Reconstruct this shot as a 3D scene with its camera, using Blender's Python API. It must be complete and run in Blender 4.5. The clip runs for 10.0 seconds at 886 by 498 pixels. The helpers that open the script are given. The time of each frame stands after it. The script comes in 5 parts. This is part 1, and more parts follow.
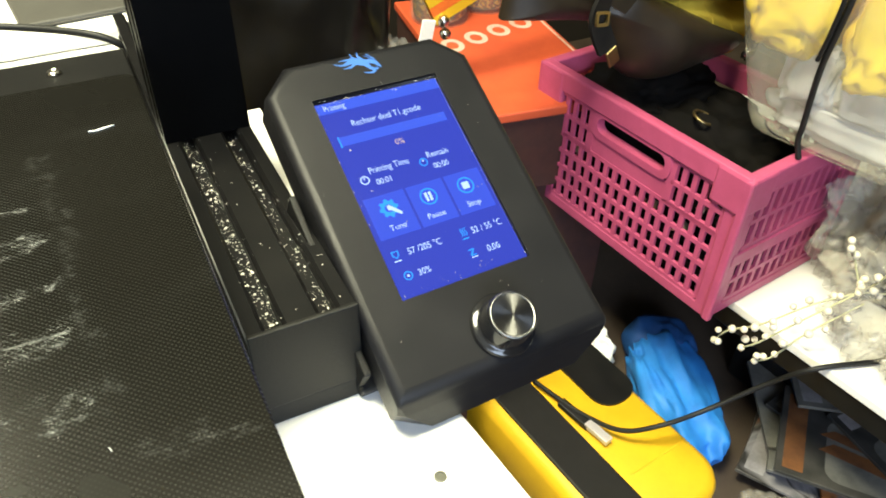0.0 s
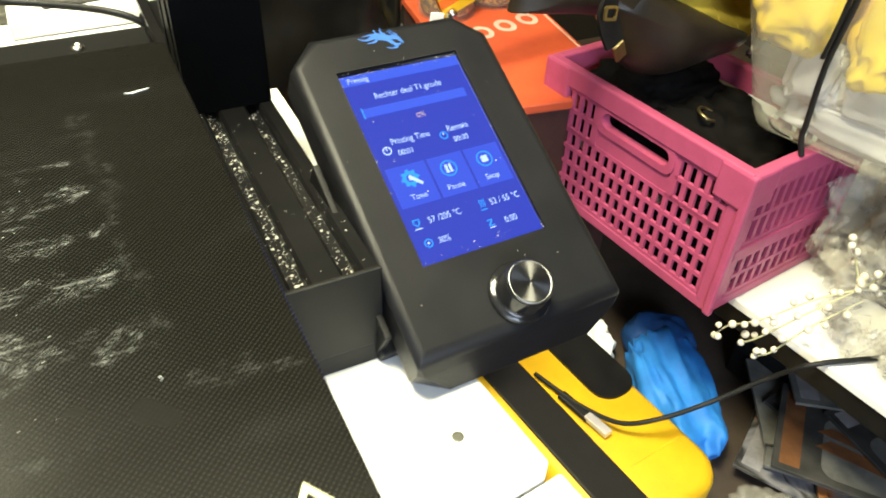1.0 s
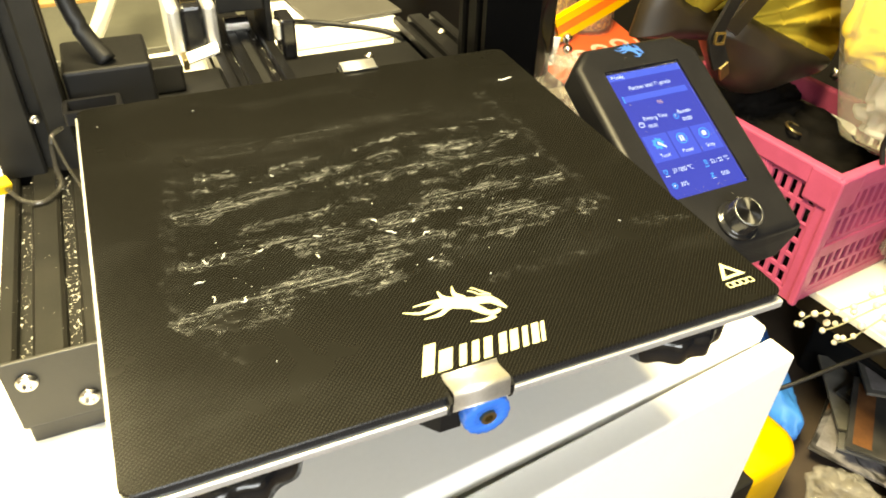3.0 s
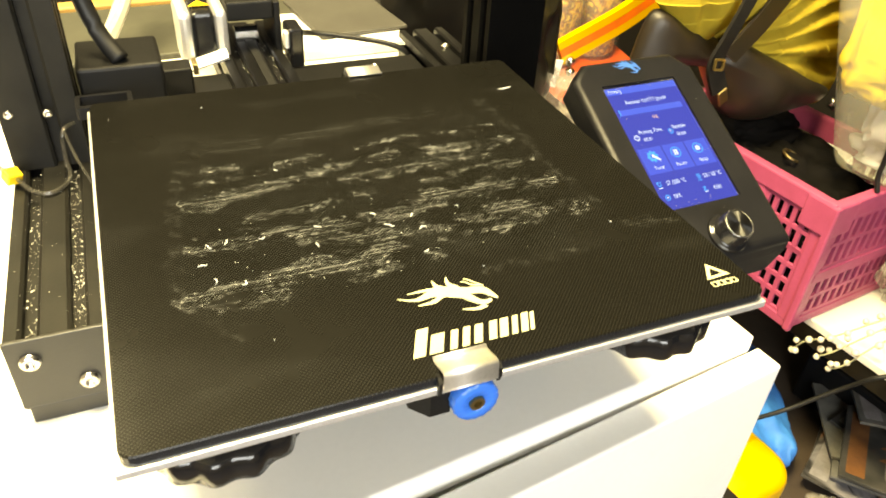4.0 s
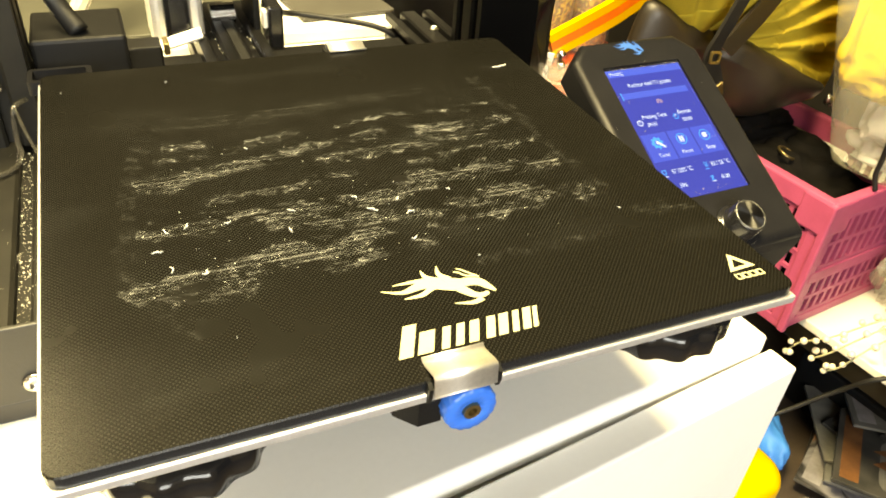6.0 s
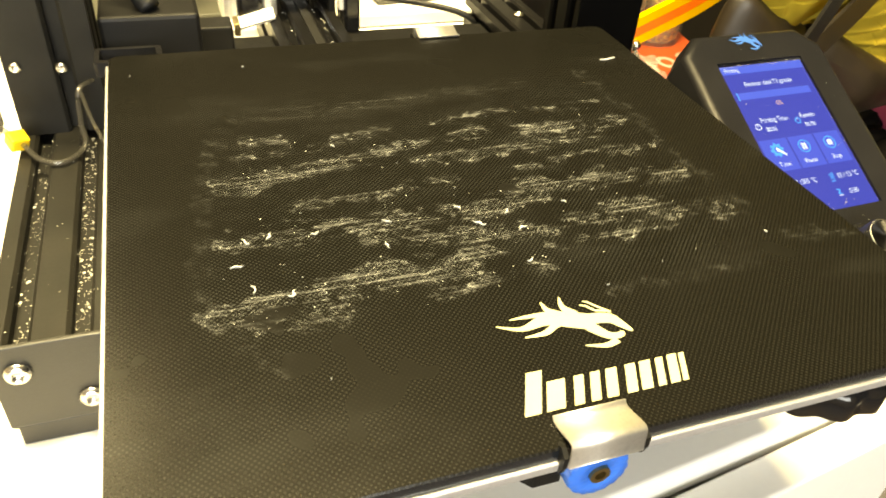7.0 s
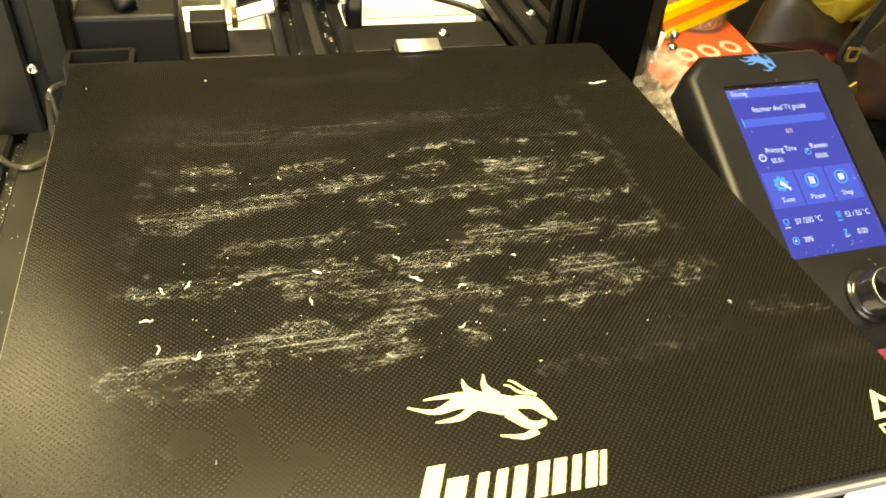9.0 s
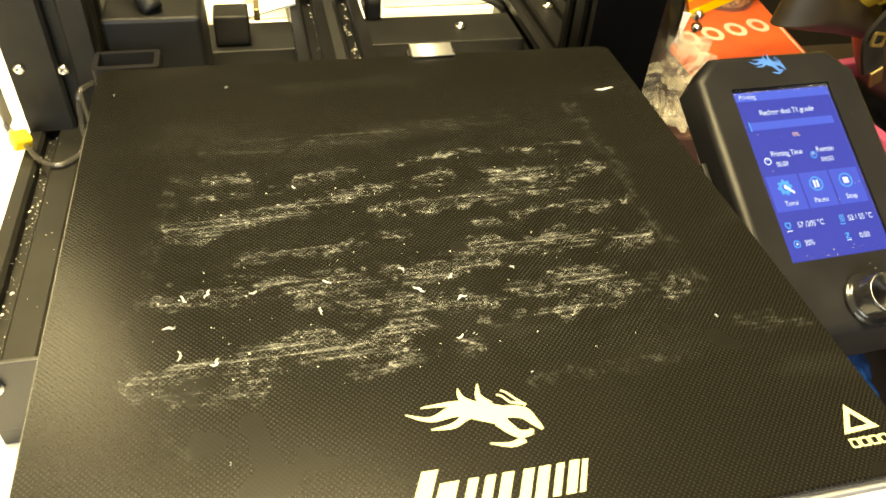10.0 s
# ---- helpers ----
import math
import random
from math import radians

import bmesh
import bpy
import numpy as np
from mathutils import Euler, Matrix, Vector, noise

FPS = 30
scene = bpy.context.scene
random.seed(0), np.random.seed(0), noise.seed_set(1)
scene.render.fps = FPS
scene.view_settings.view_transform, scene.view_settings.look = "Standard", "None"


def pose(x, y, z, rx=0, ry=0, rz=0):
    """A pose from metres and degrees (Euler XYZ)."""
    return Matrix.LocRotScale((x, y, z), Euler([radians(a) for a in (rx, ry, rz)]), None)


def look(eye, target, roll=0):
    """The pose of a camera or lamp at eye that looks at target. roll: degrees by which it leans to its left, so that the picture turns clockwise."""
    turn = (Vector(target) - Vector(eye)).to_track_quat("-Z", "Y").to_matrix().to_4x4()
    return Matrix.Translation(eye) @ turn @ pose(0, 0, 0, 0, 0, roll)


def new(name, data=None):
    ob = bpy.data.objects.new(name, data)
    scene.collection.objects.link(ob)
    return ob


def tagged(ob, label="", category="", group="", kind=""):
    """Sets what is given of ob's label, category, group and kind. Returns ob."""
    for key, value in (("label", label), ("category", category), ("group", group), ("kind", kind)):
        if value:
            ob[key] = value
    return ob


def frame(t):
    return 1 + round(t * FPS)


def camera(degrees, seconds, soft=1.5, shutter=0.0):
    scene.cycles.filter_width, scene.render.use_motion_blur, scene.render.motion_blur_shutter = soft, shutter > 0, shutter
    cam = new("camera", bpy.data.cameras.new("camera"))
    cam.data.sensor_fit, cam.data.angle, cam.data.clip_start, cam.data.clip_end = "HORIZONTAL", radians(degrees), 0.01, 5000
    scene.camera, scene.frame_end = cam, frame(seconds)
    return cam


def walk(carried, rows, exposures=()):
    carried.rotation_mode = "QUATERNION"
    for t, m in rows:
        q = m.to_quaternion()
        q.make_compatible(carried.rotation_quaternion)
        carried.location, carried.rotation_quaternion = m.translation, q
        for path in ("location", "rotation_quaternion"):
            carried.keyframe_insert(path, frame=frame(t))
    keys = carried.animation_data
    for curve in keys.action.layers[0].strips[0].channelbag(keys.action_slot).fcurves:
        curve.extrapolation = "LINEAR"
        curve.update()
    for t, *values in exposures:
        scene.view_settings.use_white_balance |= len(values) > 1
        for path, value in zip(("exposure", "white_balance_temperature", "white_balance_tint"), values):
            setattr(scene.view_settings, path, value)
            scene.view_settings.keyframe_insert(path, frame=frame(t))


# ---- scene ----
cam = camera(61.5, 10.0, 1.8, 0.5)
PATH = [
    (0, (0.1018, -0.0556, 0.9851), (0.8234, 1.3086, -0.2860), 1.53),
    (0.5, (0.0932, -0.0520, 0.9885), (0.8251, 1.3067, -0.2825), 2.27),
    (1, (0.0877, -0.0647, 0.9804), (0.8145, 1.2970, -0.2891), 2.70),
    (1.5, (0.0410, -0.0722, 0.9863), (0.7621, 1.2942, -0.2834), 2.64),
    (2, (-0.0160, -0.0974, 1.0073), (0.6882, 1.2901, -0.2502), 1.99),
    (2.5, (-0.0600, -0.1272, 1.0214), (0.6196, 1.2820, -0.2255), 1.75),
    (2.7, (-0.0758, -0.1326, 1.0286), (0.5943, 1.2908, -0.2119), 1.77),
    (3.8, (-0.097, -0.158, 1.026), (0.579, 1.31, -0.152), 3.6),
    (4, (-0.093, -0.156, 1.025), (0.585, 1.317, -0.146), 3.8),
    (4.5, (-0.091, -0.146, 1.025), (0.596, 1.333, -0.133), 4.0),
    (5, (-0.087, -0.152, 1.026), (0.622, 1.321, -0.126), 4.3),
    (5.2, (-0.091, -0.148, 1.014), (0.642, 1.325, -0.123), 4.1),
    (6.3, (-0.082, -0.127, 0.998), (0.614, 1.33, -0.182), 5.3),
    (6.5, (-0.083, -0.12, 0.994), (0.594, 1.341, -0.193), 5.4),
    (7, (-0.09, -0.091, 0.986), (0.509, 1.391, -0.217), 4.9),
    (7.5, (-0.079, -0.093, 0.987), (0.481, 1.401, -0.219), 5.2),
    (8, (-0.073, -0.089, 0.992), (0.458, 1.408, -0.224), 5.5),
    (8.5, (-0.063, -0.081, 0.991), (0.445, 1.405, -0.247), 5.5),
    (9, (-0.052, -0.073, 1.0), (0.432, 1.388, -0.277), 5.6),
    (9.5, (-0.044, -0.077, 1.013), (0.403, 1.358, -0.307), 5.5),
    (10, (-0.047, -0.076, 1.02), (0.365, 1.347, -0.324), 5.0),
]
walk(cam, [(t, look(eye, target, roll)) for t, eye, target, roll in PATH],
     [(0, -0.34, 5750, 9), (1.0, -0.32, 5850, 9), (2.4, 0.09, 7150, 8), (5, 0.03, 8250, 8), (7, 0.03, 8500, 8), (10, -0.06, 8350, 8)])


# ---- light ----
world = bpy.data.worlds.new("world")
scene.world = world
world.use_nodes = True
world.node_tree.nodes["Background"].inputs[0].default_value = (0.9, 0.75, 0.5, 1)
world.node_tree.nodes["Background"].inputs[1].default_value = 0.02


def area_lamp(name, m, sx, sy, watts, colour):
    d = bpy.data.lights.new(name, "AREA")
    d.shape, d.size, d.size_y, d.energy, d.color = "RECTANGLE", sx, sy, watts, colour
    ob = new(name, d)
    ob.matrix_world = m
    return ob


area_lamp("ceiling_lamp_light", pose(-0.15, 0.25, 2.385), 0.6, 0.6, 165, (1.0, 0.89, 0.54))
area_lamp("small_lamp_light", pose(-0.65, 1.40, 2.385), 0.45, 0.45, 26, (1.0, 0.89, 0.54))
area_lamp("window_daylight", pose(-0.45, -1.93, 1.5, 90, 0, 0), 1.5, 1.1, 92, (0.80, 0.89, 1.0))


# ---- materials ----
def node(nt, kind, **kw):
    n = nt.nodes.new(kind)
    for k, v in kw.items():
        n.inputs[k].default_value = v
    return n


def surface(name, a, b=None, rough=0.5, metal=0.0, scale=30.0, grain=500.0, bump=0.15, mix=0.5, coat=0.0, trans=0.0, alpha=1.0, wear=0.15, sheen=0.0, spec=0.5):
    """A surface with broad stains (scale) and a fine grain (grain), both per metre."""
    m = bpy.data.materials.new(name)
    m.use_nodes = True
    nt = m.node_tree
    p = nt.nodes["Principled BSDF"]
    b = b or tuple(c * 0.75 for c in a)
    tc = nt.nodes.new("ShaderNodeTexCoord")
    big = node(nt, "ShaderNodeTexNoise", Scale=scale, Detail=5.0, Roughness=0.6)
    fine = node(nt, "ShaderNodeTexNoise", Scale=grain, Detail=3.0, Roughness=0.6)
    for n in (big, fine):
        nt.links.new(tc.outputs["Object"], n.inputs["Vector"])
    ramp = nt.nodes.new("ShaderNodeMapRange")
    ramp.inputs[1].default_value, ramp.inputs[2].default_value = 0.35, 0.68
    ramp.inputs[3].default_value, ramp.inputs[4].default_value = 0.0, mix * 2
    ramp.clamp = True
    nt.links.new(big.outputs[0], ramp.inputs[0])
    cm = nt.nodes.new("ShaderNodeMix")
    cm.data_type = "RGBA"
    cm.inputs[6].default_value, cm.inputs[7].default_value = (*a, 1), (*b, 1)
    nt.links.new(ramp.outputs[0], cm.inputs[0])
    gm = nt.nodes.new("ShaderNodeMapRange")
    gm.inputs[3].default_value, gm.inputs[4].default_value = 1 - wear, 1 + wear
    nt.links.new(fine.outputs[0], gm.inputs[0])
    mul = nt.nodes.new("ShaderNodeVectorMath")
    mul.operation = "SCALE"
    nt.links.new(cm.outputs[2], mul.inputs[0])
    nt.links.new(gm.outputs[0], mul.inputs["Scale"])
    nt.links.new(mul.outputs[0], p.inputs["Base Color"])
    rr = nt.nodes.new("ShaderNodeMapRange")
    rr.inputs[3].default_value, rr.inputs[4].default_value = max(0.02, rough - 0.12), min(1, rough + 0.12)
    nt.links.new(big.outputs[0], rr.inputs[0])
    nt.links.new(rr.outputs[0], p.inputs["Roughness"])
    if bump:
        bp = node(nt, "ShaderNodeBump", Strength=bump, Distance=0.0006)
        nt.links.new(fine.outputs[0], bp.inputs["Height"])
        nt.links.new(bp.outputs[0], p.inputs["Normal"])
    p.inputs["Metallic"].default_value = metal
    p.inputs["Coat Weight"].default_value = coat
    p.inputs["Transmission Weight"].default_value = trans
    p.inputs["Alpha"].default_value = alpha
    p.inputs["Sheen Weight"].default_value = sheen
    p.inputs["Specular IOR Level"].default_value = spec
    return m


def glow(name, c, strength):
    m = bpy.data.materials.new(name)
    m.use_nodes = True
    p = m.node_tree.nodes["Principled BSDF"]
    p.inputs["Base Color"].default_value = (0.01, 0.01, 0.02, 1)
    p.inputs["Roughness"].default_value = 0.15
    p.inputs["Emission Color"].default_value = (*c, 1)
    p.inputs["Emission Strength"].default_value = strength
    return m


def build_plate_material():
    """Dark carborundum-coated glass: staggered dots, chalky streaks of old glue along x."""
    m = bpy.data.materials.new("coated_glass")
    m.use_nodes = True
    nt = m.node_tree
    p = nt.nodes["Principled BSDF"]
    L = nt.links.new
    tc = nt.nodes.new("ShaderNodeTexCoord")

    def mapped(scale, rot=0.0):
        n = nt.nodes.new("ShaderNodeMapping")
        n.inputs["Scale"].default_value = scale
        n.inputs["Rotation"].default_value = (0, 0, rot)
        L(tc.outputs["Object"], n.inputs[0])
        return n.outputs[0]

    def math_(op, a, b=None, clamp=False):
        n = nt.nodes.new("ShaderNodeMath")
        n.operation, n.use_clamp = op, clamp
        for i, v in enumerate((a, b)):
            if v is None:
                continue
            if isinstance(v, (int, float)):
                n.inputs[i].default_value = v
            else:
                L(v, n.inputs[i])
        return n.outputs[0]

    def ranged(v, lo, hi, a=0.0, b=1.0):
        n = nt.nodes.new("ShaderNodeMapRange")
        n.interpolation_type = "SMOOTHSTEP"
        for i, w in zip((1, 2, 3, 4), (lo, hi, a, b)):
            n.inputs[i].default_value = w
        L(v, n.inputs[0])
        return n.outputs[0]

    def noise_(vec, detail=6.0, rough=0.65, dist=0.0):
        n = node(nt, "ShaderNodeTexNoise", Scale=1.0, Detail=detail, Roughness=rough, Distortion=dist)
        L(vec, n.inputs["Vector"])
        return n.outputs[0]

    vor = node(nt, "ShaderNodeTexVoronoi", Scale=1.0, Randomness=0.0)
    vor.voronoi_dimensions = "2D"
    L(mapped((880, 880, 880), radians(45)), vor.inputs["Vector"])
    dots = ranged(vor.outputs["Distance"], 0.16, 0.32, 1.0, 0.0)
    sep = nt.nodes.new("ShaderNodeSeparateXYZ")
    L(tc.outputs["Object"], sep.inputs[0])
    x, y = sep.outputs[0], sep.outputs[1]
    # streaks of glue that scraped-off prints left: from, to, half width, strength
    streaks = ((-0.074, 0.167, 0.048, 0.178, 0.0055, 0.13), (-0.0815, 0.122, -0.042, 0.132, 0.0048, 0.70),
               (-0.046, 0.1325, 0.016, 0.142, 0.0042, 0.55), (0.032, 0.139, 0.074, 0.140, 0.0050, 0.45),
               (-0.013, 0.124, 0.060, 0.133, 0.0036, 0.70), (-0.082, 0.0935, -0.055, 0.0945, 0.0062, 0.85),
               (-0.056, 0.0950, 0.017, 0.0935, 0.0050, 0.80), (0.017, 0.1026, 0.078, 0.1010, 0.0052, 0.95),
               (0.017, 0.083, 0.041, 0.081, 0.0034, 0.70), (0.044, 0.084, 0.076, 0.075, 0.0060, 0.75),
               (0.013, 0.070, 0.056, 0.0725, 0.0028, 0.60), (-0.090, 0.062, -0.057, 0.067, 0.0055, 1.0),
               (-0.061, 0.068, -0.012, 0.068, 0.0068, 0.85), (-0.084, 0.060, -0.059, 0.057, 0.0052, 0.60),
               (-0.071, 0.151, -0.059, 0.149, 0.0040, 0.42), (-0.041, 0.087, 0.0115, 0.079, 0.0045, 0.50))
    faint = ((-0.062, 0.108, -0.008, 0.112, 0.0030, 0.34), (0.020, 0.116, 0.078, 0.120, 0.0030, 0.40), (-0.076, 0.139, -0.020, 0.150, 0.0030, 0.28),
             (0.0, 0.152, 0.072, 0.158, 0.0030, 0.30), (0.090, 0.0555, 0.112, 0.0530, 0.0036, 0.16), (-0.030, 0.0560, 0.006, 0.0600, 0.0030, 0.30))
    brims = ((-0.084, 0.151, -0.092, 0.098), (-0.092, 0.098, -0.092, 0.059), (-0.092, 0.059, -0.075, 0.040),
             (0.080, 0.187, 0.083, 0.145), (0.083, 0.145, 0.085, 0.072), (0.020, 0.0456, 0.066, 0.0454))

    def vec(op, a, b):
        n = nt.nodes.new("ShaderNodeVectorMath")
        n.operation = op
        for i, v in enumerate((a, b)):
            if isinstance(v, tuple):
                n.inputs[i].default_value = v
            else:
                L(v, n.inputs[i])
        return n.outputs["Value"] if op in ("DOT_PRODUCT", "DISTANCE") else n.outputs[0]

    def warp(scale, amount, detail):
        n = node(nt, "ShaderNodeTexNoise", Scale=scale, Detail=detail, Roughness=0.7)
        L(tc.outputs["Object"], n.inputs["Vector"])
        return vec("MULTIPLY", vec("SUBTRACT", n.outputs["Color"], (0.5, 0.5, 0.5)), (amount, amount, 0))

    flat_p = vec("MULTIPLY", tc.outputs["Object"], (1, 1, 0))
    soft_p = vec("ADD", vec("ADD", flat_p, warp(38, 0.017, 3.0)), warp(210, 0.010, 6.0))

    def line(x0, y0, x1, y1, w):
        """1 on the line from one point to another, 0 at w from it, with a ragged edge."""
        ln = math.hypot(x1 - x0, y1 - y0)
        e = ((x1 - x0) / ln, (y1 - y0) / ln, 0.0)
        pa = vec("SUBTRACT", soft_p, (x0, y0, 0.0))
        t = math_("MINIMUM", math_("MAXIMUM", vec("DOT_PRODUCT", pa, e), 0.0), ln)
        n = nt.nodes.new("ShaderNodeVectorMath")
        n.operation = "SCALE"
        n.inputs[0].default_value = e
        L(t, n.inputs["Scale"])
        return ranged(vec("DISTANCE", pa, n.outputs[0]), 0.15 * w, 1.4 * w, 1, 0)

    band = None
    for x0, y0, x1, y1, w, k in streaks + faint:
        one = math_("MULTIPLY", line(x0, y0, x1, y1, w), k)
        band = one if band is None else math_("MAXIMUM", band, one)
    brim = None
    for x0, y0, x1, y1 in brims:
        one = line(x0, y0, x1, y1, 0.0034)
        brim = one if brim is None else math_("MAXIMUM", brim, one)
    field = math_("MULTIPLY", math_("MULTIPLY", ranged(x, -0.10, -0.08), ranged(x, 0.070, 0.095, 1, 0)),
                  math_("MULTIPLY", ranged(y, 0.040, 0.062), ranged(y, 0.165, 0.200, 1, 0)))
    tilt = radians(-4)
    patch = noise_(mapped((60, 90, 1), tilt), 7.0, 0.74, 1.2)
    broken = noise_(mapped((190, 300, 1), tilt), 6.0, 0.78, 0.9)
    grainy = noise_(mapped((900, 1500, 1), tilt), 4.0, 0.8)
    scrape = noise_(mapped((26, 760, 1), tilt), 4.0, 0.62, 0.25)
    bits = math_("MULTIPLY", ranged(broken, 0.38, 0.62), ranged(grainy, 0.34, 0.64))
    patchy = ranged(patch, 0.40, 0.60)
    haze = math_("MULTIPLY", math_("MULTIPLY", band, patchy), math_("MULTIPLY", math_("ADD", math_("MULTIPLY", bits, 0.75), 0.25), math_("ADD", math_("MULTIPLY", dots, 0.030), 0.012)))
    veil = math_("MULTIPLY", math_("MULTIPLY", math_("MULTIPLY", ranged(patch, 0.38, 0.62), dots), field), 0.022)
    lines = math_("MULTIPLY", math_("MULTIPLY", math_("MULTIPLY", band, patchy), math_("MULTIPLY", ranged(scrape, 0.52, 0.62), ranged(broken, 0.32, 0.52))), 0.20)
    thin = math_("ABSOLUTE", math_("SUBTRACT", noise_(mapped((120, 210, 1), tilt), 7.0, 0.72, 2.0), 0.5))
    thread = math_("MULTIPLY", math_("MULTIPLY", ranged(thin, 0.0004, 0.010, 1, 0), ranged(broken, 0.42, 0.56)), math_("MULTIPLY", ranged(band, 0.06, 0.4), ranged(patch, 0.42, 0.55)))
    rim = math_("MULTIPLY", ranged(math_("ABSOLUTE", math_("SUBTRACT", band, 0.30)), 0.02, 0.16, 1, 0), math_("MULTIPLY", ranged(broken, 0.50, 0.62), ranged(patch, 0.47, 0.58)))
    spots = math_("MULTIPLY", ranged(noise_(mapped((480, 640, 1)), 3.0, 0.7, 1.0), 0.66, 0.72), math_("MULTIPLY", ranged(patch, 0.46, 0.58), ranged(band, 0.03, 0.3)))
    chalk = math_("ADD", math_("ADD", math_("ADD", haze, veil), lines), math_("ADD", math_("MULTIPLY", math_("ADD", thread, math_("MULTIPLY", rim, 0.35)), 0.55), math_("MULTIPLY", spots, 0.5)))
    # the brim outline left round an old print
    brim = math_("MULTIPLY", brim, ranged(noise_(mapped((160, 160, 1)), 6.0, 0.8), 0.46, 0.70))
    smear = math_("MULTIPLY", ranged(noise_(mapped((9, 22, 1)), 4.0, 0.6), 0.5, 0.8), 0.014)
    total = math_("ADD", math_("ADD", chalk, math_("MULTIPLY", brim, 0.034)), smear, True)
    base = nt.nodes.new("ShaderNodeMix")
    base.data_type = "RGBA"
    base.inputs[6].default_value, base.inputs[7].default_value = (0.0042, 0.0040, 0.0032, 1), (0.0086, 0.0082, 0.0065, 1)
    L(math_("MULTIPLY", dots, math_("SUBTRACT", 1.0, math_("MULTIPLY", field, 0.55))), base.inputs[0])
    cm = nt.nodes.new("ShaderNodeMix")
    cm.data_type = "RGBA"
    cm.inputs[7].default_value = (0.51, 0.53, 0.53, 1)
    L(total, cm.inputs[0])
    L(base.outputs[2], cm.inputs[6])
    L(cm.outputs[2], p.inputs["Base Color"])
    rg = math_("ADD", math_("MULTIPLY", dots, 0.05), math_("MULTIPLY", noise_(mapped((14, 14, 1)), 3.0), 0.12))
    L(math_("ADD", rg, 0.20), p.inputs["Roughness"])
    bp = node(nt, "ShaderNodeBump", Strength=0.22, Distance=0.0003)
    L(math_("ADD", math_("MULTIPLY", dots, 0.06), math_("MULTIPLY", total, 1.5)), bp.inputs["Height"])
    L(bp.outputs[0], p.inputs["Normal"])
    p.inputs["Specular IOR Level"].default_value = 0.19
    return m


def blotchy(name, colours, scale, rough=0.5, swirl=0.8):
    """Printed matter: soft areas of several colours, another pattern on each thing."""
    m = bpy.data.materials.new(name)
    m.use_nodes = True
    nt = m.node_tree
    p = nt.nodes["Principled BSDF"]
    tc = nt.nodes.new("ShaderNodeTexCoord")
    inf = nt.nodes.new("ShaderNodeObjectInfo")
    w = nt.nodes.new("ShaderNodeMath")
    w.operation = "MULTIPLY"
    w.inputs[1].default_value = 37.0
    nt.links.new(inf.outputs["Random"], w.inputs[0])
    nz = node(nt, "ShaderNodeTexNoise", Scale=scale, Detail=3.0, Roughness=0.45, Distortion=swirl)
    nz.noise_dimensions = "4D"
    nt.links.new(tc.outputs["Object"], nz.inputs["Vector"])
    nt.links.new(w.outputs[0], nz.inputs["W"])
    r = nt.nodes.new("ShaderNodeValToRGB")
    while len(r.color_ramp.elements) < len(colours):
        r.color_ramp.elements.new(0.5)
    for i, c in enumerate(colours):
        r.color_ramp.elements[i].position = 0.24 + 0.52 * i / (len(colours) - 1)
        r.color_ramp.elements[i].color = (*c, 1)
    nt.links.new(nz.outputs[0], r.inputs[0])
    nt.links.new(r.outputs[0], p.inputs["Base Color"])
    p.inputs["Roughness"].default_value = rough
    return m


def clear_plastic(name, colour=(0.9, 0.9, 0.88), alpha=0.35, rough=0.12):
    m = surface(name, colour, rough=rough, bump=0.3, grain=90, scale=25, alpha=alpha, wear=0.05)
    m.node_tree.nodes["Principled BSDF"].inputs["Specular IOR Level"].default_value = 0.6
    return m


PLATE = build_plate_material()
GLASSEDGE = surface("dark_glass_edge", (0.012, 0.014, 0.017), rough=0.22, bump=0.03)
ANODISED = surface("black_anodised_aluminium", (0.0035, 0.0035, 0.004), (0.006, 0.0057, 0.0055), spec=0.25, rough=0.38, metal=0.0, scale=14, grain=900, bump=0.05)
# Dust, plus a lift that puts the left side's glare into the colour.
DUSTYHAZE = surface("dusty_hazed_anodised", (0.0085, 0.0083, 0.0075), (0.015, 0.0142, 0.012), spec=0.16, rough=0.45, scale=30, grain=700, bump=0.06)
# Anodised black taken down further: the right upright's shade is in the colour.
SHADEBLACK = surface("shaded_anodised_upright", (0.0012, 0.0012, 0.0014), (0.0018, 0.0018, 0.0018), spec=0.04, rough=0.45, scale=14, grain=900, bump=0.05)
# Left end plate's black lifted; the haze over it is in the colour.
HAZEPLATE = surface("hazed_black_sheet_steel", (0.016, 0.016, 0.0155), (0.022, 0.021, 0.020), rough=0.45, spec=0.4, grain=1400, bump=0.2)
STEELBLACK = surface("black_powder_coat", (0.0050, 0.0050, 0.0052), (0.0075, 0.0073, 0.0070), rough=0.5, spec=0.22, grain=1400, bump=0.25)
HOUSING = surface("matt_black_plastic", (0.0066, 0.0066, 0.0078), (0.0088, 0.0087, 0.0100), spec=0.20, rough=0.40, grain=2200, bump=0.22, scale=35)
BLACKGLOSS = surface("glossy_black_plastic", (0.010, 0.010, 0.011), rough=0.16, bump=0.02)
RUBBER = surface("black_rubber", (0.008, 0.008, 0.008), rough=0.55, spec=0.35, bump=0.1)
ALU = surface("bare_aluminium", (0.80, 0.80, 0.81), (0.68, 0.68, 0.68), rough=0.5, metal=0.85, grain=700, bump=0.08)
STEEL = surface("bright_steel", (0.72, 0.70, 0.66), (0.5, 0.48, 0.44), rough=0.24, metal=1.0, grain=900, bump=0.05)
BRASS = surface("dull_brass", (0.36, 0.28, 0.13), rough=0.42, metal=1.0)
CREAM = surface("cream_print", (0.47, 0.455, 0.27), (0.42, 0.41, 0.24), rough=0.55, bump=0.05, wear=0.06)
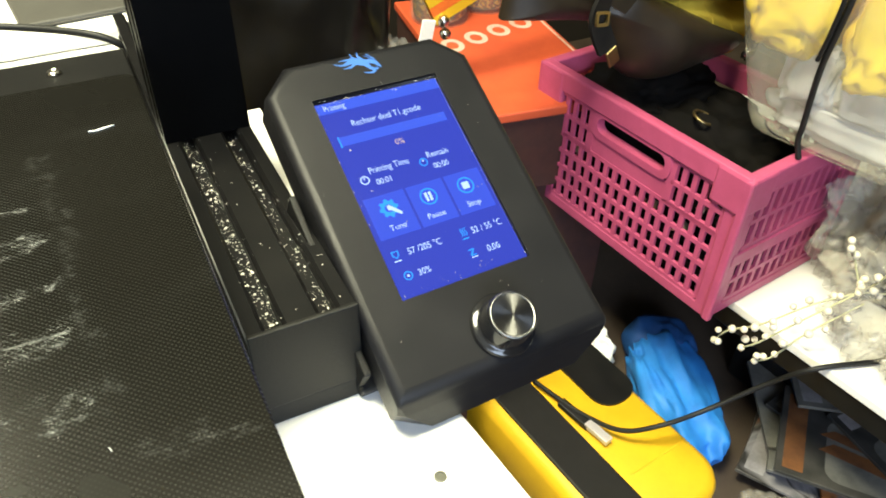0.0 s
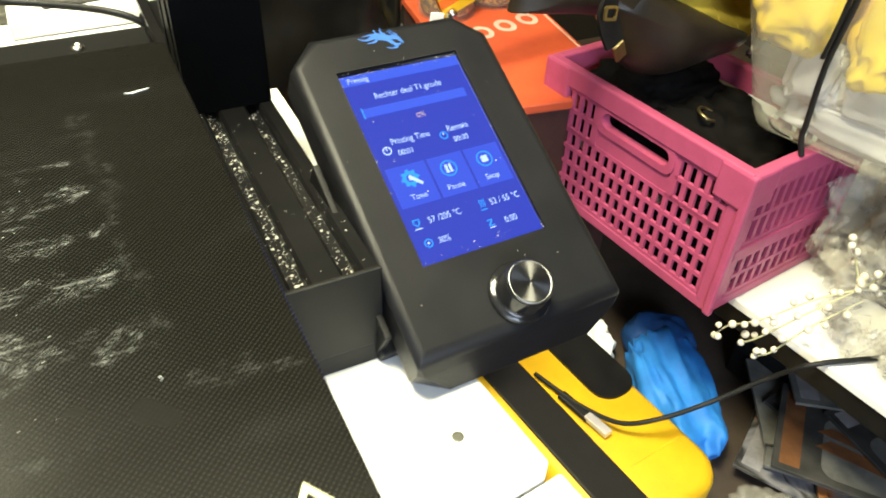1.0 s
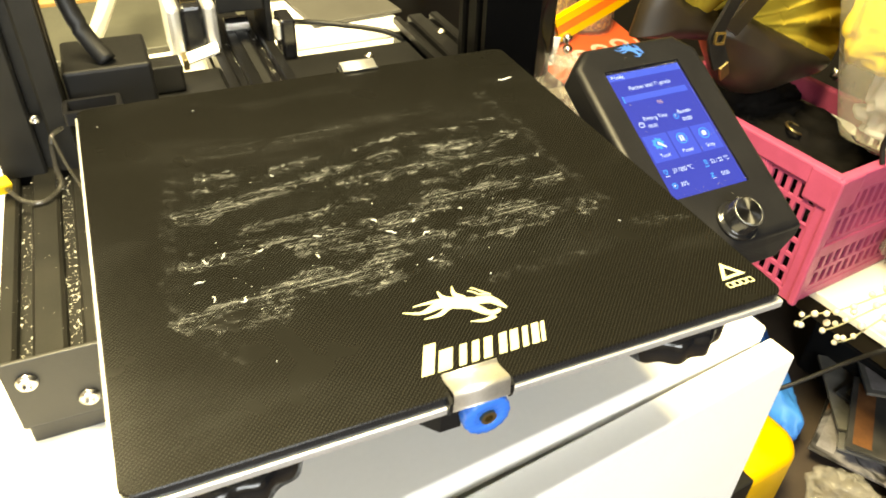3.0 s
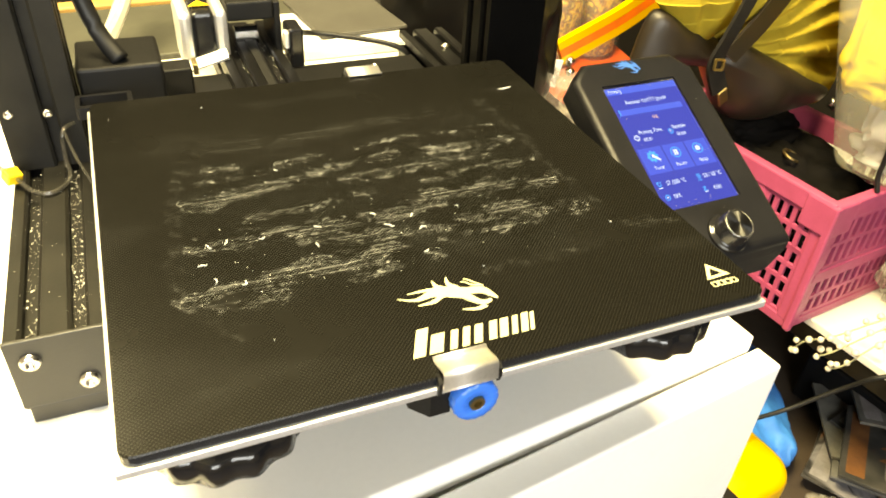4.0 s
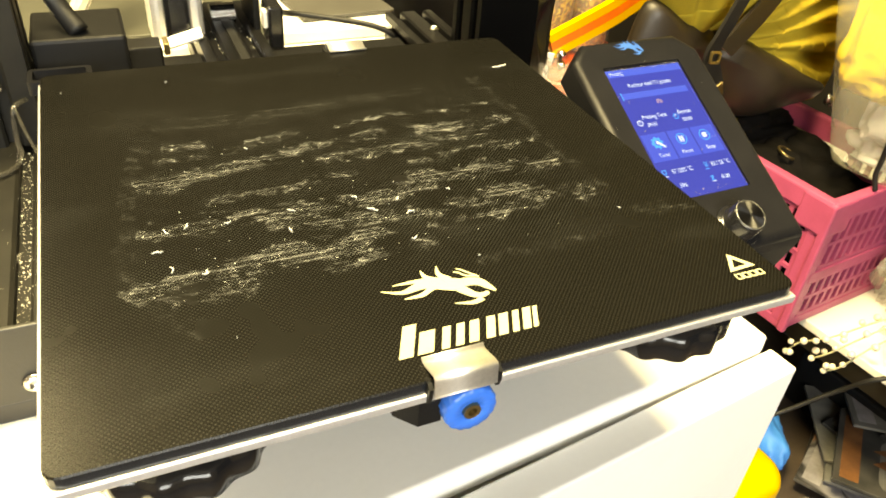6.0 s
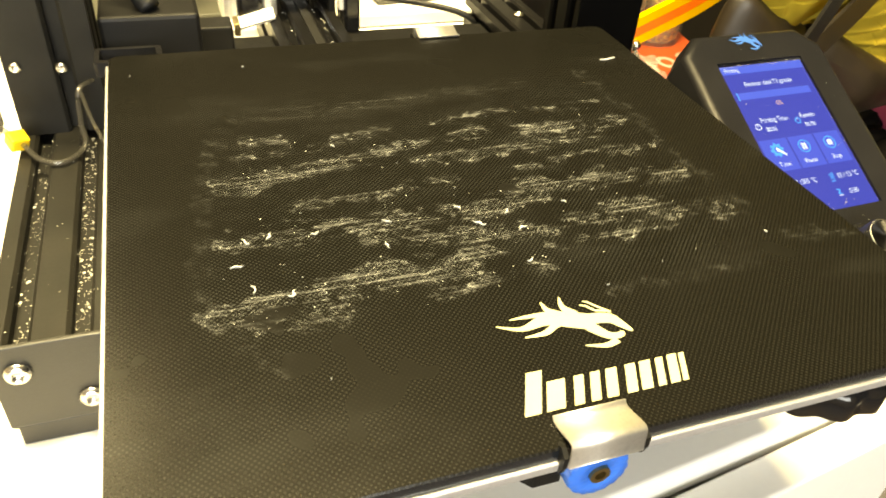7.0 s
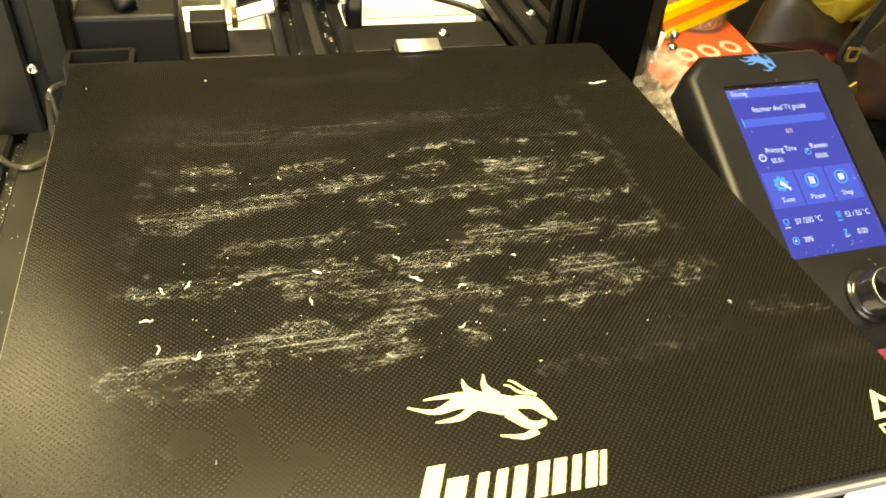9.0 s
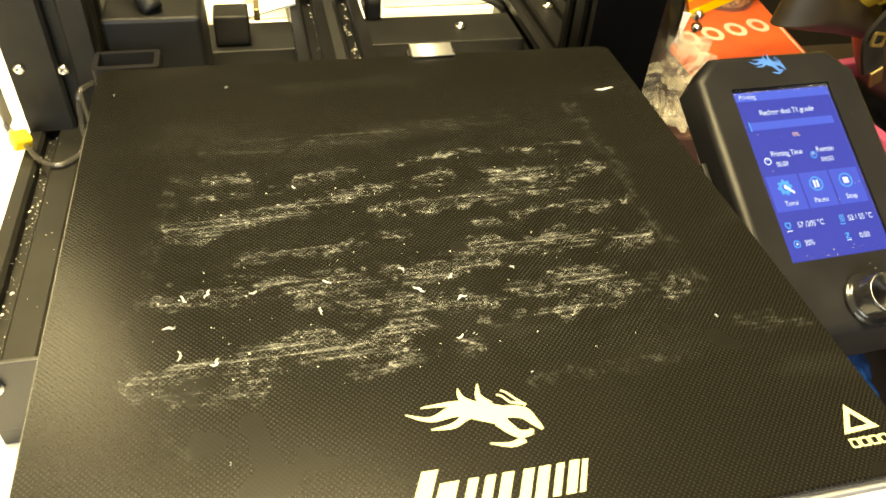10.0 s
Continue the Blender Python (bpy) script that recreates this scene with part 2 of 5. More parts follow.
BLUEPRINT = surface("blue_print", (0.03, 0.12, 0.42), rough=0.5, bump=0.0)
BLUEPLASTIC = surface("blue_anodised_knob", (0.03, 0.18, 0.75), (0.02, 0.14, 0.62), rough=0.35, bump=0.04)
WHITE = surface("white_lacquered_board", (0.82, 0.81, 0.78), (0.76, 0.75, 0.71), rough=0.38, scale=6, grain=300, bump=0.04, wear=0.03, mix=0.4)
PINK = surface("pink_plastic", (0.41, 0.072, 0.160), (0.34, 0.056, 0.125), rough=0.45, scale=18, grain=300, bump=0.12, wear=0.08)
YELLOW = surface("yellow_plastic", (0.72, 0.43, 0.006), (0.62, 0.36, 0.006), rough=0.42, scale=9, bump=0.1, wear=0.05)
BLUEBAG = surface("blue_bag_cloth", (0.04, 0.25, 0.74), (0.025, 0.16, 0.56), rough=0.6, scale=20, grain=1200, bump=0.3)
# Bag's blue made darker: the crate's shade on its far end, as colour.
BLUESHADE = surface("shaded_blue_cloth", (0.012, 0.07, 0.24), (0.010, 0.05, 0.18), rough=0.65, scale=20, grain=1200, bump=0.3)
ORANGE = surface("orange_card", (0.55, 0.088, 0.026), (0.44, 0.062, 0.019), rough=0.6, scale=8, grain=500, bump=0.1)
BROWNSHADECARD = surface("brown_card_and_shaded_side", (0.045, 0.013, 0.009), (0.03, 0.010, 0.008), rough=0.7)
WHITEPRINT = surface("white_print", (0.60, 0.42, 0.35), rough=0.6, bump=0.0)
CANVAS = surface("mustard_canvas", (0.41, 0.305, 0.030), (0.32, 0.232, 0.024), rough=0.9, scale=22, grain=1500, bump=0.5, spec=0.2)
LEATHER = surface("dark_brown_leather", (0.021, 0.0145, 0.0085), (0.011, 0.008, 0.0055), spec=0.55, rough=0.42, scale=25, grain=700, bump=0.4)
STRAP = surface("black_webbing", (0.007, 0.006, 0.0055), rough=0.8, spec=0.25, grain=1600, bump=0.4)
DARKSTUFF = surface("dark_cloth", (0.0028, 0.0025, 0.0022), (0.006, 0.005, 0.0045), rough=0.85, spec=0.08, scale=30, bump=0.4)
BLACKBAG = surface("black_plastic_film", (0.005, 0.0046, 0.0042), (0.009, 0.008, 0.007), spec=0.3, rough=0.32, scale=12, grain=60, bump=0.4)
WOOD = surface("pale_wood", (0.45, 0.28, 0.09), (0.36, 0.21, 0.06), rough=0.5, scale=14, grain=260)
ZINC = surface("zinc_plated_spring_steel", (0.78, 0.77, 0.75), (0.60, 0.59, 0.57), rough=0.42, metal=0.85, grain=900, bump=0.05, scale=90)
PEARL = surface("pearl_beads", (0.68, 0.63, 0.50), (0.60, 0.54, 0.42), rough=0.22, bump=0.0, coat=0.5)
FLAKE = surface("white_plastic_flakes", (0.70, 0.68, 0.60), rough=0.5, bump=0.0)
GLUE = surface("dried_glue_flakes", (0.62, 0.63, 0.60), rough=0.45, bump=0.0)
FILM = clear_plastic("clear_film", (0.70, 0.66, 0.56), 0.20, 0.12)
FROST = clear_plastic("frosted_bin_plastic", (0.84, 0.80, 0.60), 0.30, 0.34)
PALEPACK = surface("pale_grey_wrapper", (0.52, 0.51, 0.50), (0.38, 0.38, 0.40), rough=0.4, scale=22, wear=0.05)
SLEEVE = surface("pale_cable_sleeve", (0.48, 0.46, 0.40), rough=0.5)
PACKET = surface("bright_yellow_wrapper", (0.88, 0.66, 0.012), (0.80, 0.56, 0.01), rough=0.35, scale=14, wear=0.05)
WIRE = clear_plastic("clear_wire_sleeve", (0.05, 0.047, 0.04), 0.55, 0.2)
TRAYGREY = surface("worn_grey_green_plastic", (0.060, 0.060, 0.046), (0.040, 0.040, 0.031), rough=0.5, scale=16, grain=500)
FOLDER = surface("dull_grey_plastic", (0.065, 0.063, 0.056), (0.048, 0.046, 0.041), rough=0.45, scale=12)
TAGYELLOW = surface("yellow_tape", (0.85, 0.55, 0.02), rough=0.5, bump=0.05)
STRIPEORANGE = surface("orange_stripe", (0.85, 0.17, 0.015), rough=0.5, bump=0.1)
COMIC = blotchy("printed_magazine_covers", [(0.03, 0.03, 0.03), (0.014, 0.014, 0.015), (0.10, 0.10, 0.11), (0.20, 0.19, 0.20), (0.020, 0.019, 0.018), (0.16, 0.15, 0.14), (0.26, 0.10, 0.03), (0.035, 0.03, 0.028), (0.06, 0.08, 0.02), (0.015, 0.015, 0.015)], 11, 0.3)
COVERDARK = surface("dark_cover_print", (0.026, 0.026, 0.025), (0.055, 0.052, 0.048), rough=0.35, scale=26)
COVERGREY = surface("grey_cover_print", (0.16, 0.155, 0.14), (0.08, 0.08, 0.075), rough=0.35, scale=26)
COVERLILAC = surface("lilac_grey_cover_print", (0.30, 0.285, 0.30), (0.15, 0.14, 0.14), rough=0.35, scale=30)
COVERORANGE = surface("orange_cover_print", (0.17, 0.075, 0.028), (0.09, 0.04, 0.02), rough=0.35, scale=30)
COVERGREEN = surface("olive_cover_print", (0.10, 0.13, 0.02), (0.05, 0.06, 0.02), rough=0.35, scale=30)
SWEETS = blotchy("coloured_bits", [(0.45, 0.24, 0.01), (0.08, 0.03, 0.01), (0.5, 0.30, 0.02), (0.2, 0.07, 0.01), (0.05, 0.02, 0.01), (0.55, 0.36, 0.05), (0.4, 0.16, 0.01)], 70, 0.4, 0.0)
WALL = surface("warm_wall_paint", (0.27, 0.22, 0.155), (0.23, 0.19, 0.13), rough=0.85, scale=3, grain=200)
# For the north and east walls, much darker than the other two.
DARKWALL = surface("dark_brown_wall", (0.014, 0.010, 0.007), (0.009, 0.007, 0.005), rough=0.8, scale=3, grain=200)
CEIL = surface("ceiling_paint", (0.44, 0.41, 0.34), rough=0.9, scale=3, grain=200)
FLOORM = surface("dark_floor", (0.07, 0.05, 0.035), (0.045, 0.032, 0.024), rough=0.6, scale=7, grain=150)
SCREEN_BG = glow("screen_blue", (0.014, 0.042, 0.58), 1.05)
SCREEN_BAR = glow("screen_bar_blue", (0.045, 0.12, 0.85), 1.15)
SCREEN_BTN = glow("screen_button_blue", (0.034, 0.09, 0.78), 1.15)
SCREEN_TXT = glow("screen_white", (0.62, 0.80, 1.0), 1.5)
SCREEN_CYAN = glow("screen_cyan", (0.03, 0.38, 1.0), 1.4)
SCREEN_PCT = glow("screen_percent", (1.0, 0.72, 0.55), 1.0)


# ---- shape helpers ----
def part(name, bm, material, parent=None, label="", smooth=False):
    me = bpy.data.meshes.new(name)
    bmesh.ops.recalc_face_normals(bm, faces=bm.faces)
    bm.to_mesh(me)
    bm.free()
    for f in me.polygons:
        f.use_smooth = smooth
    me.materials.append(material)
    ob = new(name, me)
    if parent:
        ob.parent = parent
    if label:
        ob["label"] = label
    return ob


def thing(name, at, label, category, group="", kind=""):
    ob = new(name)
    ob.empty_display_size = 0.02
    ob.matrix_world = at if isinstance(at, Matrix) else Matrix.Translation(at)
    return tagged(ob, label, category, group, kind)


def B():
    return bmesh.new()


def box(bm, x0, x1, y0, y1, z0, z1, bev=0.0, seg=2):
    g = bmesh.ops.create_cube(bm, size=1)["verts"]
    for v in g:
        v.co = Vector((x0 + (v.co.x + 0.5) * (x1 - x0), y0 + (v.co.y + 0.5) * (y1 - y0), z0 + (v.co.z + 0.5) * (z1 - z0)))
    if bev:
        es = list({e for v in g for e in v.link_edges})
        bmesh.ops.bevel(bm, geom=es, offset=bev, segments=seg, affect="EDGES", profile=0.5)
    return bm


def prism(bm, poly, z0, z1):
    """A polygon in x, y, raised from z0 to z1."""
    lo = [bm.verts.new((x, y, z0)) for x, y in poly]
    hi = [bm.verts.new((x, y, z1)) for x, y in poly]
    n = len(poly)
    bm.faces.new(lo[::-1])
    bm.faces.new(hi)
    for i in range(n):
        bm.faces.new((lo[i], lo[(i + 1) % n], hi[(i + 1) % n], hi[i]))
    return bm


def loft(bm, rings, cap=True):
    vs = [[bm.verts.new(p) for p in r] for r in rings]
    n = len(rings[0])
    for a, b in zip(vs, vs[1:]):
        for i in range(n):
            bm.faces.new((a[i], a[(i + 1) % n], b[(i + 1) % n], b[i]))
    if cap:
        bm.faces.new(vs[0][::-1])
        bm.faces.new(vs[-1])
    return bm


def lathe(bm, profile, centre, axis="z", seg=24, wave=0.0, lobes=0):
    """Rings of (radius, height) along an axis."""
    rings = []
    for r, h in profile:
        ring = []
        for k in range(seg):
            a = 2 * math.pi * k / seg
            q = r * (1 + wave * math.cos(lobes * a)) if lobes else r
            c, s = q * math.cos(a), q * math.sin(a)
            p = {"z": (c, s, h), "y": (c, h, s), "x": (h, c, s)}[axis]
            ring.append(Vector(p) + Vector(centre))
        rings.append(ring)
    return loft(bm, rings)


def smooth_path(pts, n=8):
    out = []
    P = [Vector(p) for p in pts]
    for i in range(len(P) - 1):
        a, b, c, d = P[max(i - 1, 0)], P[i], P[i + 1], P[min(i + 2, len(P) - 1)]
        for k in range(n):
            t = k / n
            out.append(0.5 * (2 * b + (c - a) * t + (2 * a - 5 * b + 4 * c - d) * t * t + (3 * b - a - 3 * c + d) * t ** 3))
    return out + [P[-1]]


def tube(bm, pts, r, seg=8, n=8):
    P = smooth_path(pts, n)
    rings = []
    for i, p in enumerate(P):
        d = (P[min(i + 1, len(P) - 1)] - P[max(i - 1, 0)]).normalized()
        up = Vector((0, 0, 1)) if abs(d.z) < 0.9 else Vector((1, 0, 0))
        a = d.cross(up).normalized()
        b = d.cross(a)
        rings.append([p + r * (math.cos(2 * math.pi * k / seg) * a + math.sin(2 * math.pi * k / seg) * b) for k in range(seg)])
    return loft(bm, rings)


def strip(bm, pts, side, w, th, n=6):
    """A flat band w wide along pts; side: the direction of its width."""
    P = smooth_path(pts, n)
    s = Vector(side).normalized()
    rings = []
    for i, p in enumerate(P):
        d = (P[min(i + 1, len(P) - 1)] - P[max(i - 1, 0)]).normalized()
        nn = d.cross(s).normalized() * th / 2
        rings.append([p - s * w / 2 - nn, p + s * w / 2 - nn, p + s * w / 2 + nn, p - s * w / 2 + nn])
    return loft(bm, rings)


def lump(bm, centre, radii, amp=0.15, freq=3.0, seed=0, sub=4, flat=None, power=1.0):
    """A crumpled, rounded mass."""
    g = bmesh.ops.create_icosphere(bm, subdivisions=sub, radius=1)["verts"]
    for v in g:
        d = v.co.normalized()
        n1 = noise.noise(d * freq + Vector((seed, 3.1, 0)))
        n2 = abs(noise.noise(d * freq * 2.3 + Vector((0, seed, 7.7))))
        q = Vector([math.copysign(abs(c) ** power, c) for c in d])
        k = 1 + amp * n1 - amp * 0.9 * n2
        v.co = Vector(centre) + Vector((q.x * radii[0] * k, q.y * radii[1] * k, q.z * radii[2] * k))
        if flat is not None:
            v.co.z = max(v.co.z, flat)
    return bm


def rounded(x0, x1, y0, y1, r, n=5):
    out = []
    for cx, cy, a0 in ((x1 - r, y1 - r, 0), (x0 + r, y1 - r, 90), (x0 + r, y0 + r, 180), (x1 - r, y0 + r, 270)):
        for k in range(n + 1):
            a = radians(a0 + 90 * k / n)
            out.append((cx + r * math.cos(a), cy + r * math.sin(a)))
    return out


def frame_loop(bm, outer, inner, z0, z1):
    """A flat frame between two loops of the same length."""
    n = len(outer)
    o0, o1 = [bm.verts.new((x, y, z0)) for x, y in outer], [bm.verts.new((x, y, z1)) for x, y in outer]
    i0, i1 = [bm.verts.new((x, y, z0)) for x, y in inner], [bm.verts.new((x, y, z1)) for x, y in inner]
    for k in range(n):
        j = (k + 1) % n
        for q in ((o0[k], o0[j], o1[j], o1[k]), (i0[j], i0[k], i1[k], i1[j]), (o1[k], o1[j], i1[j], i1[k]), (o0[j], o0[k], i0[k], i0[j])):
            bm.faces.new(q)
    return bm


def flakes(bm, spots):
    """Small thin irregular chips: (x, y, z, size)."""
    for x, y, z, s in spots:
        k = random.randint(4, 6)
        a0 = random.random() * 6.3
        el = 0.35 + 0.65 * random.random()
        th = random.random() * 3.1
        ring = []
        for i in range(k):
            a = a0 + 2 * math.pi * i / k
            r = s * (0.6 + 0.6 * random.random())
            u, w = r * math.cos(a), r * el * math.sin(a)
            ring.append((x + u * math.cos(th) - w * math.sin(th), y + u * math.sin(th) + w * math.cos(th)))
        prism(bm, ring, z, z + s * 0.35)
    return bm


def text_mesh(body, size):
    c = bpy.data.curves.new("lettering", "FONT")
    c.body, c.size = body, size
    ob = new("lettering", c)
    bpy.context.view_layer.update()
    me = bpy.data.meshes.new_from_object(ob.evaluated_get(bpy.context.evaluated_depsgraph_get()))
    bpy.data.objects.remove(ob)
    return me


# ---- the room ----
def room():
    x0, x1, y0, y1, h, t = -1.8, 2.0, -1.9, 1.75, 2.45, 0.12
    tagged(part("floor", box(B(), x0 - t, x1 + t, y0 - t, y1 + t, -0.1, 0), FLOORM), "dark worn floor under the clutter", "floor", kind="structure")
    tagged(part("ceiling", box(B(), x0 - t, x1 + t, y0 - t, y1 + t, h, h + 0.1), CEIL), "plain off-white ceiling", "ceiling", kind="structure")
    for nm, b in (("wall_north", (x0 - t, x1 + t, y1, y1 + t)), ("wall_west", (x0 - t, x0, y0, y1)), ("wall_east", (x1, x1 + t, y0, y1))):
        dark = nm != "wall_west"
        tagged(part(nm, box(B(), *b, 0, h), DARKWALL if dark else WALL), "plain dark brown wall" if dark else "plain warm beige painted wall", "wall", kind="structure")
    a, b, c, d = -1.25, 0.35, 0.9, 2.1
    bm = B()
    for q in ((x0 - t, a, 0, h), (b, x1 + t, 0, h), (a, b, 0, c), (a, b, d, h)):
        box(bm, q[0], q[1], y0 - t, y0, q[2], q[3])
    tagged(part("wall_south", bm, WALL), "plain warm beige painted wall with a window", "wall", kind="structure")
    w = thing("window_1", (a, y0 - 0.08, c), "white framed window letting in cool daylight", "window", kind="structure")
    for q in ((0, 0.05, 0, 1.2), (1.55, 1.6, 0, 1.2), (0.05, 1.55, 0, 0.05), (0.05, 1.55, 1.15, 1.2)):
        part("window_frame", box(B(), q[0], q[1], -0.02, 0.02, q[2], q[3], 0.003), WHITE, w)
    p = part("pane", box(B(), 0.05, 1.55, -0.003, 0.003, 0.05, 1.15), FILM, w)
    p.visible_shadow = False


room()


# ---- white cabinet ----
TOP = 0.75


def cabinet():
    c = thing("cabinet", pose(0.2015, 0.0575, 0, 0, 0, 6.4), "white lacquered cabinet with its top drawer slightly open", "cabinet")
    t = part("top", box(B(), -1.0, 0, 0, 0.62, TOP - 0.018, TOP, 0.0018, 3), WHITE, c)
    part("screw_hole", lathe(B(), [(0.0024, 0), (0.0024, 0.0004), (0.0018, 0.0005), (0.0017, 0.0002)], (-0.0230, 0.0266, TOP), seg=18), TRAYGREY, t, "small round hole in the top")
    part("side_panel", box(B(), -0.018, -0.001, 0.004, 0.618, 0, TOP - 0.0185, 0.001), WHITE, c)
    part("side_panel", box(B(), -0.999, -0.982, 0.004, 0.618, 0, TOP - 0.0185, 0.001), WHITE, c)
    part("back_panel", box(B(), -0.981, -0.019, 0.60, 0.617, 0, TOP - 0.0185), WHITE, c)
    part("bottom_panel", box(B(), -0.981, -0.019, 0.006, 0.599, 0.04, 0.058), WHITE, c)
    d = part("drawer", box(B(), -0.46, 0.006, -0.0165, 0.0005, 0.42, TOP - 0.010, 0.0016, 3), WHITE, c, "white drawer front standing ajar")
    d.matrix_basis = pose(0, -0.0012, 0, 0, 0, 1.4)
    part("drawer_box", box(B(), -0.43, -0.04, 0.002, 0.35, 0.45, 0.62), WHITE, d)
    part("drawer", box(B(), -0.98, 0.0, -0.018, -0.001, 0.05, 0.412, 0.0016, 3), WHITE, c)


cabinet()


# ---- the printer ----
def notch_profile(w, h, nx, nz):
    """Section of a slotted extrusion; slots in top, bottom and sides, at the given offsets."""
    a, b, d = 0.0031, 0.0046, 0.0060

    def edge(length, offs):
        pts = []
        for o in offs:
            pts += [(o - b, 0), (o - a, 0.0016), (o - a, d), (o + a, d), (o + a, 0.0016), (o + b, 0)]
        return pts

    out = [(-w / 2, -h / 2)] + [(x, -h / 2 + y) for x, y in edge(w, nx)]
    out += [(w / 2, -h / 2)] + [(w / 2 - y, x) for x, y in edge(h, nz)]
    out += [(w / 2, h / 2)] + [(-x, h / 2 - y) for x, y in edge(w, [-o for o in nx[::-1]])]
    out += [(-w / 2, h / 2)] + [(-w / 2 + y, -x) for x, y in edge(h, [-o for o in nz[::-1]])]
    return out


def extrusion(name, parent, w, h, nx, nz, m, length, label="", mat=None):
    ob = part(name, prism(B(), notch_profile(w, h, nx, nz), 0, length), mat or ANODISED, parent, label)
    ob.matrix_basis = m
    return ob


def button_screw(name, parent, at, axis, r=0.0045):
    bm = B()
    s = -1 if axis == "y" else 1
    lathe(bm, [(r, 0), (r, s * r * 0.25), (r * 0.8, s * r * 0.5), (r * 0.45, s * r * 0.62), (r * 0.42, s * r * 0.3)], at, axis, 18)
    return part(name, bm, STEEL, parent, smooth=True)


def printer():
    p = thing("desktop_printer", (0, 0, TOP), "black open-frame desktop printer with dusty slotted rails", "printer")
    z0, z1 = 0.008, 0.048
    for side, xc, yf in (("left", -0.1460, 0.124), ("right", 0.1455, 0.131)):
        beam = extrusion("side_rail", p, 0.04, 0.04, (-0.01, 0.01), (-0.01, 0.01), pose(xc, 0.44, (z0 + z1) / 2, 90, 0, 0), 0.44 - yf, "black slotted rail with white chips in its grooves", DUSTYHAZE if side == "left" else ANODISED)
        plate = part("end_plate", box(B(), xc - 0.0204, xc + 0.0204, yf - 0.0022, yf, 0.0105, z1 + 0.0015, 0.0006), HAZEPLATE if side == "left" else STEELBLACK, p, "thin black end plate")
        part("plate_foot", box(B(), xc - 0.0185, xc + 0.0200, yf - 0.0014, yf + 0.012, 0.0, 0.0103, 0.0008), HAZEPLATE if side == "left" else STEELBLACK, p)
        part("rubber_foot", lathe(B(), [(0.009, 0), (0.009, 0.008)], (xc, yf + 0.06, 0), seg=16), RUBBER, p)
        part("rubber_foot", lathe(B(), [(0.009, 0), (0.009, 0.008)], (xc, 0.41, 0), seg=16), RUBBER, p)
        if side == "left":
            button_screw("screw", p, (-0.1574, yf - 0.0022, 0.0378), "y", 0.0047)
            button_screw("screw", p, (-0.1370, yf - 0.0022, 0.0206), "y", 0.0047)
        yp = 0.276 if side == "left" else 0.270
        post = extrusion("upright", p, 0.04, 0.04, (0.005,) if side == "left" else (), (-0.01, 0.01), pose(xc, yp + 0.02, z1), 0.42, "black upright slotted along its sides", DUSTYHAZE if side == "left" else SHADEBLACK)
        if side == "left":
            button_screw("screw", p, (-0.1610, yp, 0.0830), "y", 0.0026)
            button_screw("screw", p, (-0.1418, yp, 0.0815), "y", 0.0026)
    extrusion("top_rail", p, 0.02, 0.04, (0,), (-0.01, 0.01), pose(-0.19, 0.285, 0.478, 90, 0, 90), 0.38)
    cross = part("cross_rail", box(B(), -0.125, 0.125, 0.366, 0.406, 0.004, 0.040, 0.0012), STEELBLACK, p, "broad black cross rail")
    button_screw("screw", p, (0.085, 0.386, 0.040), "z", 0.0042)
    button_screw("screw", p, (-0.066, 0.386, 0.040), "z", 0.0042)
    button_screw("screw", p, (0.150, 0.395, 0.048), "z", 0.004)
    extrusion("bed_rail", p, 0.047, 0.036, (-0.012, 0.012), (0,), pose(-0.0045, 0.49, 0.031, 90, 0, 0), 0.42, "black slotted rail that the bed runs along")
    part("drive_belt", box(B(), -0.0055, 0.0005, 0.09, 0.45, 0.0492, 0.0506), RUBBER, p)
    # bed carriage, plate and levelling wheels
    part("carriage", box(B(), -0.06, 0.06, 0.055, 0.18, 0.0545, 0.0585, 0.001), STEELBLACK, p)
    for sx in (-0.0865, 0.0865):
        for sy in (0.0330, 0.2020):
            part("carriage_arm", box(B(), min(sx * 0.62, sx) - 0.006, max(sx * 0.62, sx) + 0.006, min(sy, 0.117), max(sy, 0.117), 0.0545, 0.0580), STEELBLACK, p)
            w = part("levelling_wheel", lathe(B(), [(0.0235, 0.0680), (0.0274, 0.0688), (0.0292, 0.0706), (0.0292, 0.0795), (0.0276, 0.0812), (0.0242, 0.0818), (0.011, 0.078)], (sx, sy, 0), seg=112, wave=0.032, lobes=14), BLACKGLOSS, p, "ribbed black levelling wheel", True)
            part("spring", tube(B(), [(sx + 0.004 * math.cos(k * 1.57), sy + 0.004 * math.sin(k * 1.57), 0.0790 + k * 0.00056) for k in range(23)], 0.0006, 5, 3), STEEL, w)
    plate = part("heated_plate", box(B(), -0.1192, 0.1178, -0.0020, 0.2355, -0.0036, -0.0003, 0.0006), ALU, p, "bare aluminium heated plate")
    plate.matrix_basis = pose(0, 0, 0.0961, 0.55, 0, 0)
    # belt tensioner at the front
    ten = part("tensioner", box(B(), -0.0180, 0.0075, 0.021, 0.052, 0.057, 0.084, 0.002), STEELBLACK, p, "black belt tensioner with a blue knob")
    part("tensioner_cheek", prism(B(), [(-0.0225, 0.019), (-0.0165, 0.012), (-0.0085, 0.012), (-0.0085, 0.030), (-0.0225, 0.030)], 0.0655, 0.0845), STEELBLACK, ten)
    part("tensioner_shaft", lathe(B(), [(0.0065, 0.013), (0.0065, 0.024)], (-0.0005, 0, 0.0728), "y", 16), BLACKGLOSS, ten)
